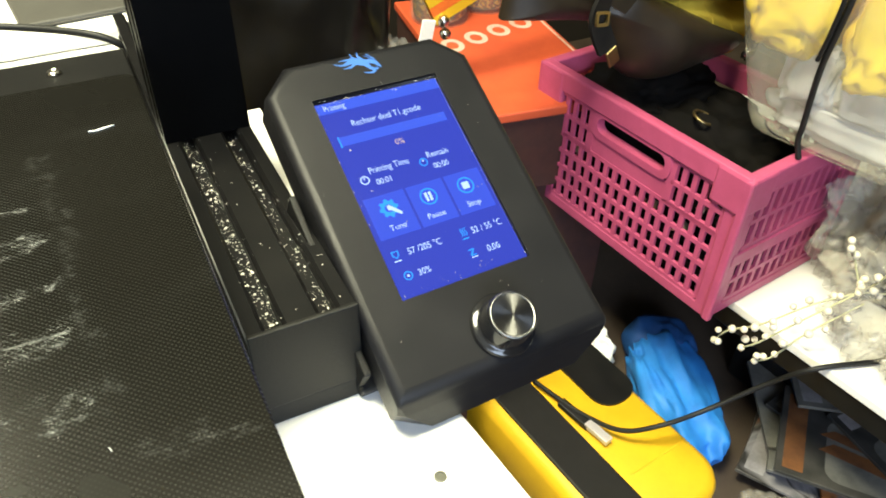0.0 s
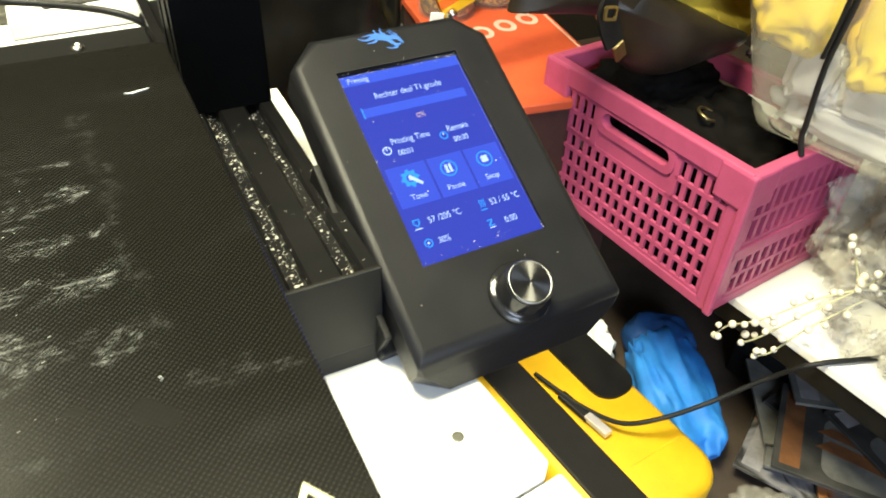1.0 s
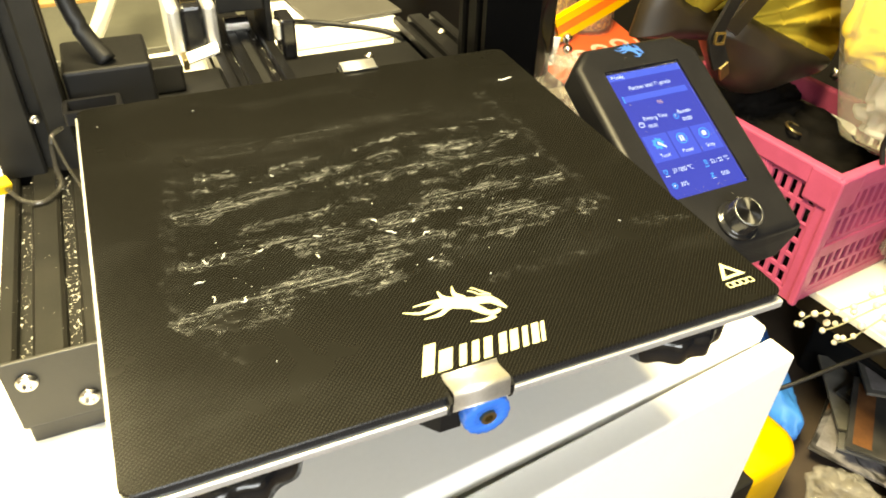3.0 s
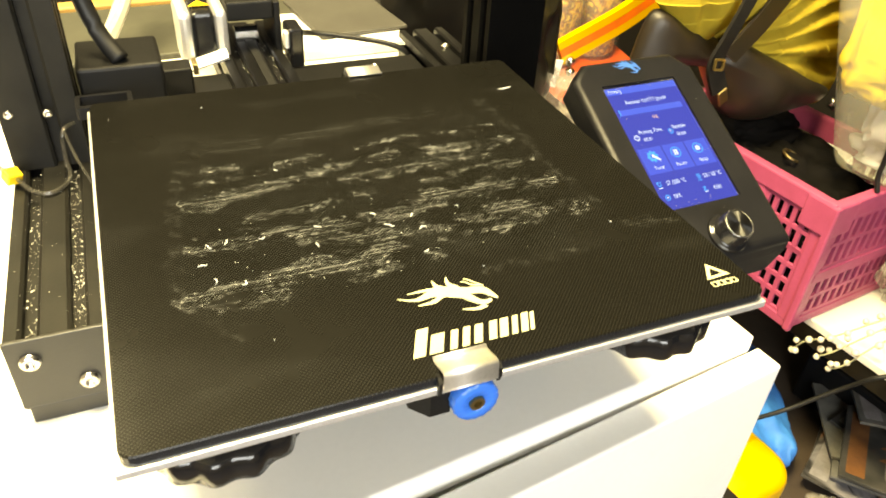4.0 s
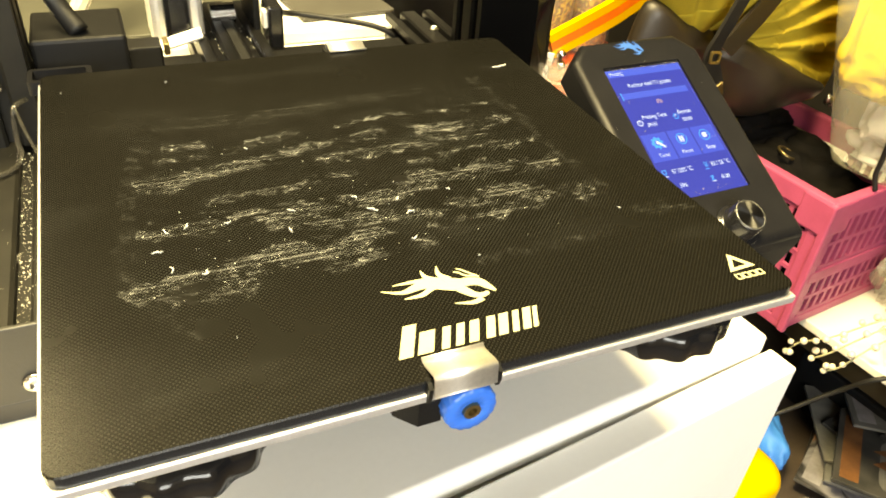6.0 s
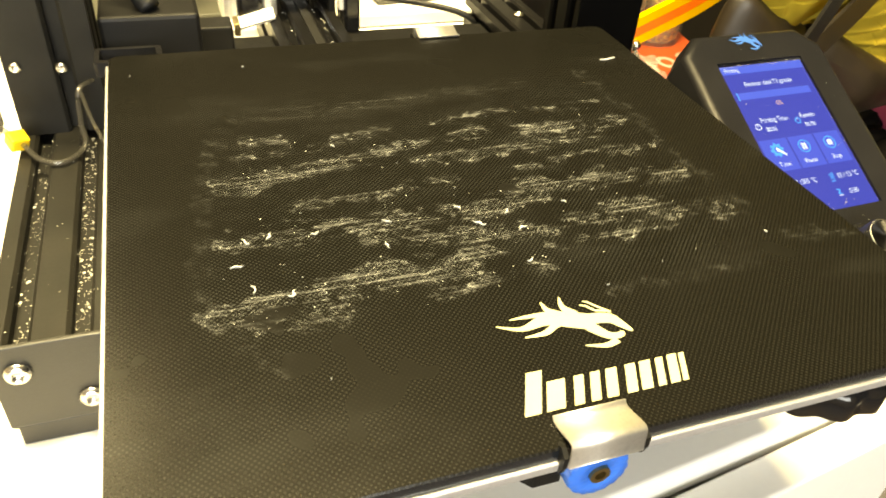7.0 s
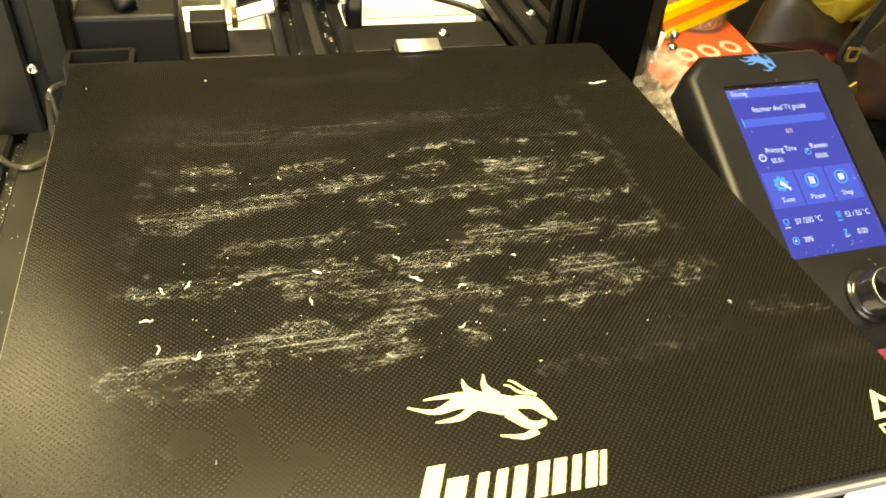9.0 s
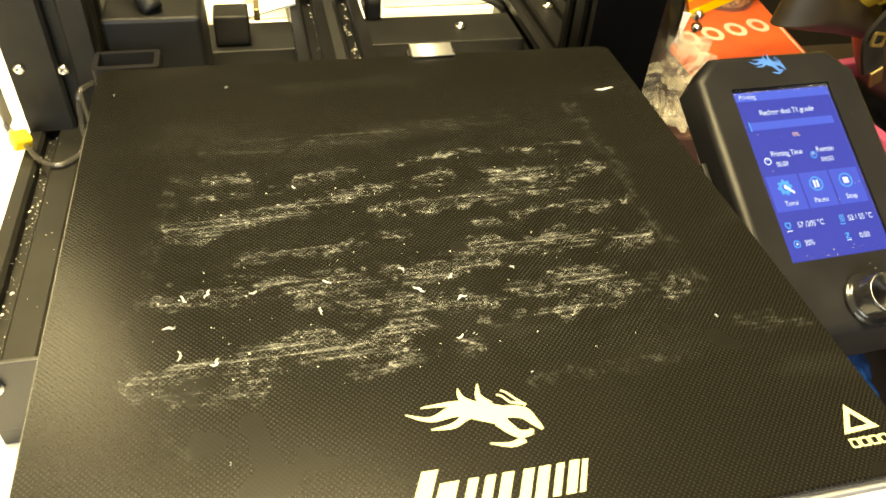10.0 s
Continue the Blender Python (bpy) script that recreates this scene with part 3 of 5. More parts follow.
    part("tensioner_knob", lathe(B(), [(0.0082, 0.0160), (0.0090, 0.0152), (0.0090, 0.0076), (0.0085, 0.0068), (0.0036, 0.0066), (0.0030, 0.0090)], (-0.0005, 0, 0.0728), "y", 96, 0.022, 16), BLUEPLASTIC, ten, "ribbed blue knob", True)
    part("brass_insert", lathe(B(), [(0.0030, 0.0095), (0.0030, 0.0060), (0.0016, 0.0060), (0.0014, 0.0085)], (-0.0005, 0, 0.0728), "y", 18), BRASS, ten, "brass insert")
    # drive motor behind the cross rail
    mot = part("drive_motor", box(B(), -0.0465, -0.0300, 0.418, 0.459, 0.042, 0.083, 0.003), BLACKGLOSS, p, "stepper motor with bare end caps")
    part("end_cap", box(B(), -0.0570, -0.0466, 0.417, 0.460, 0.041, 0.084, 0.004), ALU, mot)
    part("end_cap", box(B(), -0.0299, -0.0205, 0.417, 0.460, 0.041, 0.084, 0.004), ALU, mot)
    part("warning_sticker", prism(B(), [(-0.047, 0.432), (-0.031, 0.432), (-0.039, 0.444)], 0.0842, 0.0845), TAGYELLOW, mot)
    part("motor_bracket", box(B(), -0.0204, 0.0145, 0.4185, 0.470, 0.0745, 0.0890, 0.0015), STEELBLACK, p)
    part("motor_bracket", box(B(), 0.0150, 0.0200, 0.4200, 0.470, 0.040, 0.0870, 0.001), STEELBLACK, p)
    part("belt_pulley", lathe(B(), [(0.008, -0.012), (0.008, 0.006)], (0, 0.452, 0.052), "x", 20), STEEL, p)
    cb = part("connector_block", box(B(), 0.0218, 0.0330, 0.400, 0.425, 0.0405, 0.0715, 0.002), BLACKGLOSS, p)
    part("socket", box(B(), 0.0188, 0.0216, 0.402, 0.412, 0.056, 0.068, 0.0006), WHITE, cb, "white socket")
    part("wire_plug", box(B(), -0.0760, -0.0545, 0.372, 0.392, 0.0402, 0.0600, 0.0015), STEELBLACK, p, "black wire plug")
    # lift motor and its cover at the left upright
    zm = part("lift_motor", box(B(), -0.1240, -0.0765, 0.292, 0.340, 0.020, 0.098, 0.002), STEELBLACK, p, "black lift motor")
    part("cable_bracket", frame_loop(B(), rounded(-0.1265, -0.0965, 0.2615, 0.2790, 0.002, 3), rounded(-0.1240, -0.0990, 0.2645, 0.2765, 0.001, 3), 0.0815, 0.0885), HOUSING, zm, "black open bracket")
    part("power_cable", tube(B(), [(-0.118, 0.335, 0.30), (-0.116, 0.32, 0.16), (-0.110, 0.312, 0.118), (-0.099, 0.300, 0.099)], 0.0052, 14), RUBBER, p, "thick black cable", True)
    part("flat_cable", tube(B(), [(-0.06, 0.60, 0.12), (-0.075, 0.55, 0.09), (-0.10, 0.51, 0.05), (-0.13, 0.49, 0.012), (-0.15, 0.44, 0.01)], 0.0065, 10), SLEEVE, p, "pale sleeved cable")
    # endstop wires with a yellow tag, lying on the left rail
    part("sensor_wire", tube(B(), [(-0.130, 0.276, 0.074), (-0.136, 0.268, 0.073), (-0.1375, 0.262, 0.060), (-0.137, 0.254, 0.0515), (-0.146, 0.243, 0.050), (-0.156, 0.246, 0.051), (-0.164, 0.257, 0.0545), (-0.176, 0.272, 0.058)], 0.0013, 8), WIRE, p, "clear-sleeved wires")
    part("sensor_wire", tube(B(), [(-0.135, 0.266, 0.073), (-0.131, 0.252, 0.064), (-0.124, 0.238, 0.052), (-0.119, 0.228, 0.050)], 0.0009, 8), WIRE, p)
    tag = part("wire_tag", box(B(), -0.0042, 0.0042, -0.0040, 0.0040, -0.0034, 0.0034, 0.001), TAGYELLOW, p, "yellow tape tag on the wires")
    tag.matrix_basis = pose(-0.1655, 0.2585, 0.0550, 20, 10, 30)
    part("wire_plug", box(B(), -0.186, -0.1735, 0.268, 0.282, 0.052, 0.074, 0.001), WHITE, p, "white wire plug")
    # plastic chips in the grooves
    random.seed(4)
    spots = []
    for xc, ya, yb, n in ((-0.1460, 0.126, 0.275, 700), (0.1455, 0.133, 0.272, 900)):
        for _ in range(n):
            y = random.uniform(ya, yb)
            q = random.random()
            s = random.choice((0.00012, 0.00016, 0.0002, 0.00026, 0.0004))
            if q < 0.72:
                o = random.choice((-0.01, -0.01, 0.01)) if xc > 0 else random.choice((-0.01, 0.01, 0.01))
                spots.append((xc + o + random.uniform(-0.0026, 0.0026), y, z1 - 0.0060 + random.uniform(0, 0.003), s * random.choice((0.6, 0.8, 1.1, 1.9))))
            else:
                spots.append((xc + random.uniform(-0.019, 0.019), y, z1 - 0.0001, s * 0.8))
    chips = part("plastic_chips", flakes(B(), spots), FLAKE, p, "white plastic chips")
    chips["kind"] = "stuff"
    spots = []
    for _ in range(150):
        spots.append((random.choice((-0.012, 0.008)) + random.uniform(-0.0026, 0.0026), random.uniform(0.24, 0.45), 0.049 - 0.0058 + random.uniform(0, 0.003), random.choice((0.0003, 0.0005, 0.0008))))
    chips = part("plastic_chips", flakes(B(), spots), FLAKE, p, "white plastic chips")
    chips["kind"] = "stuff"
    return p


printer()


def stroke(bm, pts, widths, z0, z1):
    """A flat tapering brush mark along pts, raised from z0 to z1."""
    P = smooth_path([(x, y, 0) for x, y in pts], 6)
    n = len(P)
    rings = []
    for k, q in enumerate(P):
        d = (P[min(k + 1, n - 1)] - P[max(k - 1, 0)]).normalized()
        t = k / (n - 1) * (len(widths) - 1)
        a = min(int(t), len(widths) - 2)
        w = (widths[a] + (widths[a + 1] - widths[a]) * (t - a)) / 2
        lf, rt = (q.x - d.y * w, q.y + d.x * w), (q.x + d.y * w, q.y - d.x * w)
        rings.append([(*lf, z0), (*rt, z0), (*rt, z1), (*lf, z1)])
    return loft(bm, rings)


def emblem(bm, z, place, size):
    """A flame-like mark of tapering strokes."""
    marks = (
        ([(-0.0200, 0.0398), (-0.0135, 0.0372), (-0.0060, 0.0388), (0.0010, 0.0372), (0.0075, 0.0345)], [0.0003, 0.0016, 0.0040, 0.0060, 0.0066]),
        ([(-0.0155, 0.0413), (-0.0080, 0.0412), (-0.0020, 0.0400), (0.0040, 0.0378)], [0.0003, 0.0016, 0.0030, 0.0034]),
        ([(-0.0140, 0.0340), (-0.0080, 0.0342), (-0.0040, 0.0362), (0.0, 0.0370)], [0.0003, 0.0018, 0.0020, 0.0020]),
        ([(-0.0040, 0.0460), (-0.0036, 0.0425), (-0.0010, 0.0395)], [0.0002, 0.0018, 0.0034]),
        ([(0.0020, 0.0466), (0.0012, 0.0425), (0.0030, 0.0390)], [0.0002, 0.0018, 0.0036]),
        ([(0.0075, 0.0362), (0.0120, 0.0350), (0.0142, 0.0318), (0.0158, 0.0290)], [0.0040, 0.0040, 0.0026, 0.0008]),
        ([(0.0050, 0.0335), (0.0085, 0.0290), (0.0120, 0.0285), (0.0128, 0.0296)], [0.0040, 0.0026, 0.0018, 0.0010]),
        ([(0.0100, 0.0268), (0.0060, 0.0258), (0.0005, 0.0272)], [0.0022, 0.0016, 0.0003]),
        ([(0.0125, 0.0380), (0.0095, 0.0390), (0.0078, 0.0412), (0.0062, 0.0420)], [0.0009, 0.0007, 0.0006, 0.0004]),
        ([(0.0135, 0.0372), (0.0112, 0.0398), (0.0090, 0.0425), (0.0078, 0.0432)], [0.0009, 0.0007, 0.0006, 0.0004]),
    )
    for k, (pts, widths) in enumerate(marks):
        stroke(bm, [place(x, y) for x, y in pts], [w * size for w in widths], z, z + 0.00008 + 0.000012 * k)
    return bm


def glass_plate():
    g = thing("glass_build_plate", pose(0, 0, TOP + 0.0961, 0.55, 0, 0), "black textured glass build plate with scraped glue residue", "build plate")
    top = 0.0039
    bm = B()
    o = rounded(-0.1175, 0.1175, -0.0010, 0.235, 0.0045, 4)
    i = rounded(-0.1171, 0.1171, -0.0006, 0.2346, 0.0042, 4)
    loft(bm, [[(x, y, 0) for x, y in o], [(x, y, top - 0.0005) for x, y in o], [(x, y, top) for x, y in i]])
    pl = part("plate", bm, PLATE, g)
    pl.data.materials.append(GLASSEDGE)
    for f in pl.data.polygons:
        if f.normal.z < 0.6:
            f.material_index = 1
    z = top + 0.00005

    bm = emblem(B(), z, lambda x, y: (x, y), 1.0)
    part("printed_emblem", bm, CREAM, g, "cream flame-like printed emblem")
    # plain slanted blocks in place of the wordmark
    sh, y0 = 0.46, 0.0094
    for x0, x1, h, w0, w1 in ((-0.0250, -0.0142, 0.0128, 0.0044, 0.0050), (-0.0117, -0.0044, 0.0088, 0.0027, 0.0027), (-0.0027, 0.0060, 0.0088, 0.0032, 0.0030), (0.0072, 0.0142, 0.0088, 0.0032, 0.0022), (0.0156, 0.0208, 0.0090, 0.0028, 0.0016)):
        bm = B()
        for xa, w, hh in ((x0, w0, h), (x1 - w1, w1, h if h < 0.009 else 0.0088)):
            prism(bm, [(xa, y0), (xa + w, y0), (xa + w + sh * hh, y0 + hh), (xa + sh * hh, y0 + hh)], z, z + 0.00012)
        part("printed_block", bm, CREAM, g, "cream printed block")
    bm = B()
    tri = [(0.1046, 0.0212), (0.0990, 0.0122), (0.1106, 0.0128)]
    cx, cy = (sum(v[k] for v in tri) / 3 for k in (0, 1))
    frame_loop(bm, tri, [(cx + (a - cx) * 0.52, cy + (b - cy) * 0.52) for a, b in tri], z, z + 0.00012)
    for k in range(4):
        frame_loop(bm, rounded(0.0988 + k * 0.0031, 0.1016 + k * 0.0031, 0.0077, 0.0106, 0.0003, 1), rounded(0.0993 + k * 0.0031, 0.1011 + k * 0.0031, 0.0082, 0.0101, 0.0002, 1), z, z + 0.00012)
    part("hot_surface_mark", bm, CREAM, g, "cream printed warning triangle")
    random.seed(11)
    spots = []
    curls = B()
    rows = [0.058, 0.068, 0.080, 0.094, 0.102, 0.128, 0.138, 0.150]
    for _ in range(190):
        yy = random.choice(rows) + random.gauss(0, 0.0034)
        xx = random.uniform(-0.082, 0.076) + random.gauss(0, 0.004)
        spots.append((xx, yy, top, random.choice((0.00010, 0.00014, 0.0002, 0.00026))))
    for xx, yy, s in ((-0.0087, 0.0869, 0.0013), (0.0041, 0.0792, 0.0011), (0.0025, 0.0654, 0.0009), (-0.0366, 0.0943, 0.0009), (-0.0385, 0.0829, 0.0010), (-0.0711, 0.0954, 0.0011), (-0.0798, 0.0941, 0.0010), (-0.0709, 0.0659, 0.0012), (-0.0798, 0.0688, 0.0011), (-0.057, 0.0928, 0.0008), (0.0052, 0.0908, 0.0009), (-0.0118, 0.0962, 0.0009), (-0.0845, 0.0813, 0.0011), (-0.0649, 0.2148, 0.0004), (-0.109, 0.2145, 0.0004), (0.0840, 0.0600, 0.0004), (0.0184, 0.0481, 0.0003), (-0.042, 0.1439, 0.0006), (0.026, 0.090, 0.0006), (-0.066, 0.0338, 0.0003)):
        curl = [(xx, yy)]
        a = random.uniform(-2.4, 0.4)
        for _ in range(4):
            a += random.uniform(-1.3, 1.3)
            curl.append((curl[-1][0] + s * 0.9 * math.cos(a), curl[-1][1] + s * 0.9 * math.sin(a)))
        stroke(curls, curl, [s * 0.08, s * 0.25, s * random.uniform(0.3, 0.6), s * 0.22, s * 0.06], top, top + 0.0004)
    part("glue_curl", curls, GLUE, g, "curled shreds of dried glue")["kind"] = "stuff"
    f = part("glue_flakes", flakes(B(), spots), GLUE, g, "dried glue flakes")
    f["kind"] = "stuff"
    bm = B()
    stroke(bm, [(0.0965, 0.1955), (0.0990, 0.1950), (0.1010, 0.1955), (0.1050, 0.1965)], [0.0003, 0.0008, 0.0009, 0.0004], z, z + 0.0003)
    part("scratch", bm, GLUE, g, "pale scratch")
    return g


glass_plate()


def bed_clip(name, at, rz, label):
    c = thing(name, pose(*at, 0, 0, rz), label, "clip", "bed clips")
    w = 0.0098
    prof = [(0.0070, 0.0074), (0.0058, 0.0064), (0.0028, 0.0069), (-0.0004, 0.0079), (-0.0024, 0.0082), (-0.0031, 0.0074), (-0.0034, 0.0046), (-0.0037, 0.0020), (-0.0040, 0.0014)]
    bm = B()
    strip(bm, [(0, y, z) for y, z in prof], (1, 0, 0), 2 * w, 0.0006, 4)
    part("spring_jaw", bm, ZINC, c, "bright folded steel jaw", True)
    for k in (-1, 1):
        ear = prism(B(), [(-0.0036, 0.0016), (-0.0036, 0.0050), (-0.0014, 0.0064), (0.0030, 0.0052), (0.0036, 0.0020), (0.0, -0.0012), (-0.0026, -0.0014)], -0.0006, 0.0006)
        part("jaw_ear", ear, STEELBLACK, c, "dark folded ear").matrix_basis = Matrix.Translation((k * (w + 0.0010), 0, 0)) @ Matrix(((0, 0, 1, 0), (1, 0, 0, 0), (0, 1, 0, 0), (0, 0, 0, 1)))


bed_clip("bed_clip", (-0.0094, 0.0, TOP + 0.0942), 0, "bright steel clip gripping the front of the glass plate")
bed_clip("bed_clip", (0.0295, 0.2385, TOP + 0.0962), 180, "bright steel clip gripping the back of the glass plate")


# ---- control panel ----
def control_panel():
    u, n = Vector((0.99904, 0.04344, -0.00521)), Vector((0.02547, -0.48069, 0.87652))
    v = n.cross(u)
    m = Matrix((( u.x, v.x, n.x, 0.1815), (u.y, v.y, n.y, 0.2130), (u.z, v.z, n.z, 0.835), (0, 0, 0, 1)))
    c = thing("control_panel", m, "black tilted control panel with a lit blue screen and knob", "control panel")
    # face: x to the right, y up the slope, z out of the face
    L_, R_, T_, Bo = -0.0178, 0.0778, 0.0208, -0.1275

    def outline(d, ch=0.0125, cb=0.0012, drop=0.0):
        """drop: how far the lower wall, upright in the room, has come forward; its corners are cut off."""
        l, r, t, b = L_ + d, R_ - d, T_ - d, Bo + d - drop
        ch = ch - 0.4 * d
        return [(l + cb, b), (r - cb, b), (r, b + 0.6 * cb), (r, t - ch), (r - ch, t), (l + ch, t), (l, t - ch), (l, b + 0.6 * cb)]

    S = (-0.0003, 0.0578, -0.0923, 0.0010)
    bm = B()
    rings = [[(x, y, z) for x, y in outline(d, 0.0125, cb, drop)] for d, z, cb, drop in ((0.010, -0.027, 0.016, 0.010), (0.0012, -0.0205, 0.0145, 0.0112), (0.0, -0.0185, 0.0140, 0.0102), (0.0, -0.0080, 0.0030, 0.0044))]
    rings += [[(x, y, -0.004 + 0.004 * math.sin(a)) for x, y in outline(0.004 * (1 - math.cos(a)), 0.0125, 0.0012, 0.0018 * (1 - math.sin(a)))] for a in (0.0, 0.3, 0.6, 0.9, 1.2, math.pi / 2)]
    vs = loft(bm, rings, cap=False)
    bm.verts.ensure_lookup_table()
    bm.faces.new([bm.verts[k] for k in range(7, -1, -1)])
    # front face with the screen opening
    last = [bm.verts[len(bm.verts) - 8 + k] for k in range(8)]
    sq = [bm.verts.new(q) for q in ((S[0], S[2], 0), (S[1], S[2], 0), (S[1], S[3], 0), (S[0], S[3], 0))]
    bm.faces.new((last[0], last[1], sq[1], sq[0]))
    bm.faces.new((last[1], last[2], sq[1]))
    bm.faces.new((last[2], last[3], sq[2], sq[1]))
    bm.faces.new((last[3], last[4], sq[2]))
    bm.faces.new((last[4], last[5], sq[3], sq[2]))
    bm.faces.new((last[5], last[6], sq[3]))
    bm.faces.new((last[6], last[7], sq[0], sq[3]))
    bm.faces.new((last[7], last[0], sq[0]))
    deep = [bm.verts.new((q.co.x, q.co.y, -0.0016)) for q in sq]
    for k in range(4):
        bm.faces.new((sq[k], sq[(k + 1) % 4], deep[(k + 1) % 4], deep[k]))
    bm.faces.new(deep)
    body = part("housing", bm, HOUSING, c)
    for f in body.data.polygons:
        f.use_smooth = -0.006 < f.center.z < -0.00001 and f.normal.z > 0.02
    part("mounting_bracket", box(B(), -0.0215, 0.012, -0.115, -0.030, -0.0345, -0.0262, 0.001), STEELBLACK, c)
    bm = B()
    box(bm, -0.022, -0.0190, -0.112, -0.032, -0.060, -0.012, 0.0008)
    part("mounting_bracket", bm, STEELBLACK, c)
    bm = emblem(B(), 0.0, lambda x, y: (0.0266 + 0.56 * x, -0.0062 + 0.56 * y), 0.56)
    part("printed_emblem", bm, BLUEPRINT, c, "blue printed flame-like emblem")
    # screen
    zs = -0.0014
    sc = part("screen", box(B(), S[0] + 0.0003, S[1] - 0.0003, S[2] + 0.0003, S[3] - 0.0016, -0.0016, zs), SCREEN_BG, c, "lit blue screen")

    def flat(name, x0, x1, y0, y1, mat, dz=0.00004):
        return part(name, box(B(), x0, x1, y0, y1, zs + dz, zs + dz + 0.00003), mat, sc)

    flat("title_bar", S[0] + 0.0006, S[1] - 0.0006, -0.0058, -0.0009, SCREEN_BAR)
    flat("progress_bar", 0.0040, 0.0535, -0.0222, -0.0178, SCREEN_BAR)
    flat("progress_mark", 0.0036, 0.0042, -0.0226, -0.0174, SCREEN_CYAN, 0.00009)
    for x0, x1 in ((0.0022, 0.0202), (0.0212, 0.0379), (0.0389, 0.0556)):
        flat("button", x0, x1, -0.0664, -0.0475, SCREEN_BTN)

    def word(body, x, y, size, mat=SCREEN_TXT, wide=1.0):
        me = text_mesh(body, size)
        me.materials.clear()
        me.materials.append(mat)
        ob = new("lettering", me)
        ob.parent = sc
        ob.matrix_basis = Matrix.Translation((x, y, zs + 0.00016)) @ Matrix.Diagonal((wide, 1, 1, 1))
        return ob

    word("Printing", 0.0031, -0.0046, 0.0038, SCREEN_TXT, 0.82)
    word("Rechter deel T1.gcode", 0.0118, -0.0142, 0.0042, SCREEN_TXT, 0.84)
    word("0%", 0.0262, -0.0275, 0.0036, SCREEN_PCT)
    word("Printing Time", 0.0098, -0.0373, 0.0042, SCREEN_TXT, 0.80)
    word("00:01", 0.0110, -0.0428, 0.0037, SCREEN_TXT, 0.88)
    word("Remain", 0.0364, -0.0373, 0.0042, SCREEN_TXT, 0.84)
    word("00:00", 0.0374, -0.0428, 0.0037, SCREEN_TXT, 0.88)
    word("Tune", 0.0078, -0.0637, 0.0036)
    word("Pause", 0.0248, -0.0637, 0.0036)
    word("Stop", 0.0434, -0.0637, 0.0036)
    word("57 /205 °C", 0.0104, -0.0752, 0.0040, SCREEN_TXT, 0.86)
    word("52 / 55 °C", 0.0396, -0.0752, 0.0040, SCREEN_TXT, 0.86)
    word("0.00", 0.0425, -0.0846, 0.0040, SCREEN_TXT, 0.86)
    word("30%", 0.0108, -0.0846, 0.0038, SCREEN_TXT, 0.88)
    za, zb = zs + 0.0001, zs + 0.00014

    def ring(name, x, y, r, w, mat, n=28):
        o = [(x + r * math.cos(2 * math.pi * k / n), y + r * math.sin(2 * math.pi * k / n)) for k in range(n)]
        i = [(x + (r - w) * math.cos(2 * math.pi * k / n), y + (r - w) * math.sin(2 * math.pi * k / n)) for k in range(n)]
        return part(name, frame_loop(B(), o, i, za, zb), mat, sc)

    ring("clock_icon", 0.0068, -0.0394, 0.0020, 0.0005, SCREEN_TXT)
    flat("clock_hand", 0.0066, 0.0070, -0.0394, -0.0380, SCREEN_TXT, 0.0001)
    ring("stopwatch_icon", 0.0340, -0.0386, 0.0019, 0.0005, SCREEN_CYAN)
    flat("clock_hand", 0.0338, 0.0342, -0.0386, -0.0372, SCREEN_TXT, 0.0001)
    bm = B()
    teeth = []
    for k in range(32):
        r = 0.0042 if (k // 2) % 2 == 0 else 0.0033
        teeth.append((0.0112 + r * math.cos(2 * math.pi * k / 32), -0.0540 + r * math.sin(2 * math.pi * k / 32)))
    frame_loop(bm, teeth, [(0.0112 + 0.0018 * math.cos(2 * math.pi * k / 32), -0.0540 + 0.0018 * math.sin(2 * math.pi * k / 32)) for k in range(32)], za, zb)
    part("gear_icon", bm, SCREEN_CYAN, sc)
    part("spanner_icon", prism(B(), [(0.0105, -0.0532), (0.0115, -0.0524), (0.0128, -0.0538), (0.0160, -0.0570), (0.0152, -0.0580), (0.0120, -0.0552), (0.0106, -0.0548)], zb, zb + 0.00003), SCREEN_TXT, sc)
    ring("pause_icon", 0.0292, -0.0540, 0.0038, 0.0006, SCREEN_CYAN)
    flat("pause_bar", 0.0277, 0.0289, -0.0560, -0.0520, SCREEN_TXT, 0.0001)
    flat("pause_bar", 0.0295, 0.0307, -0.0560, -0.0520, SCREEN_TXT, 0.0001)
    ring("stop_icon", 0.0468, -0.0540, 0.0038, 0.0006, SCREEN_CYAN)
    part("stop_square", prism(B(), rounded(0.0452, 0.0484, -0.0556, -0.0524, 0.0005, 3), za, zb), SCREEN_TXT, sc)
    ring("fan_icon", 0.0066, -0.0832, 0.0019, 0.0005, SCREEN_CYAN)
    flat("fan_dot", 0.0061, 0.0071, -0.0837, -0.0827, SCREEN_TXT, 0.0001)
    part("nozzle_icon", frame_loop(B(), [(0.0038, -0.0720), (0.0068, -0.0720), (0.0068, -0.0740), (0.0053, -0.0755), (0.0038, -0.0740)], [(0.0043, -0.0725), (0.0063, -0.0725), (0.0063, -0.0738), (0.0053, -0.0748), (0.0043, -0.0738)], za, zb), SCREEN_CYAN, sc)
    flat("nozzle_line", 0.0038, 0.0068, -0.0766, -0.0761, SCREEN_TXT, 0.0001)
    flat("bed_line", 0.0344, 0.0374, -0.0766, -0.0761, SCREEN_CYAN, 0.0001)
    for k in range(3):
        x = 0.0347 + 0.0010 * k
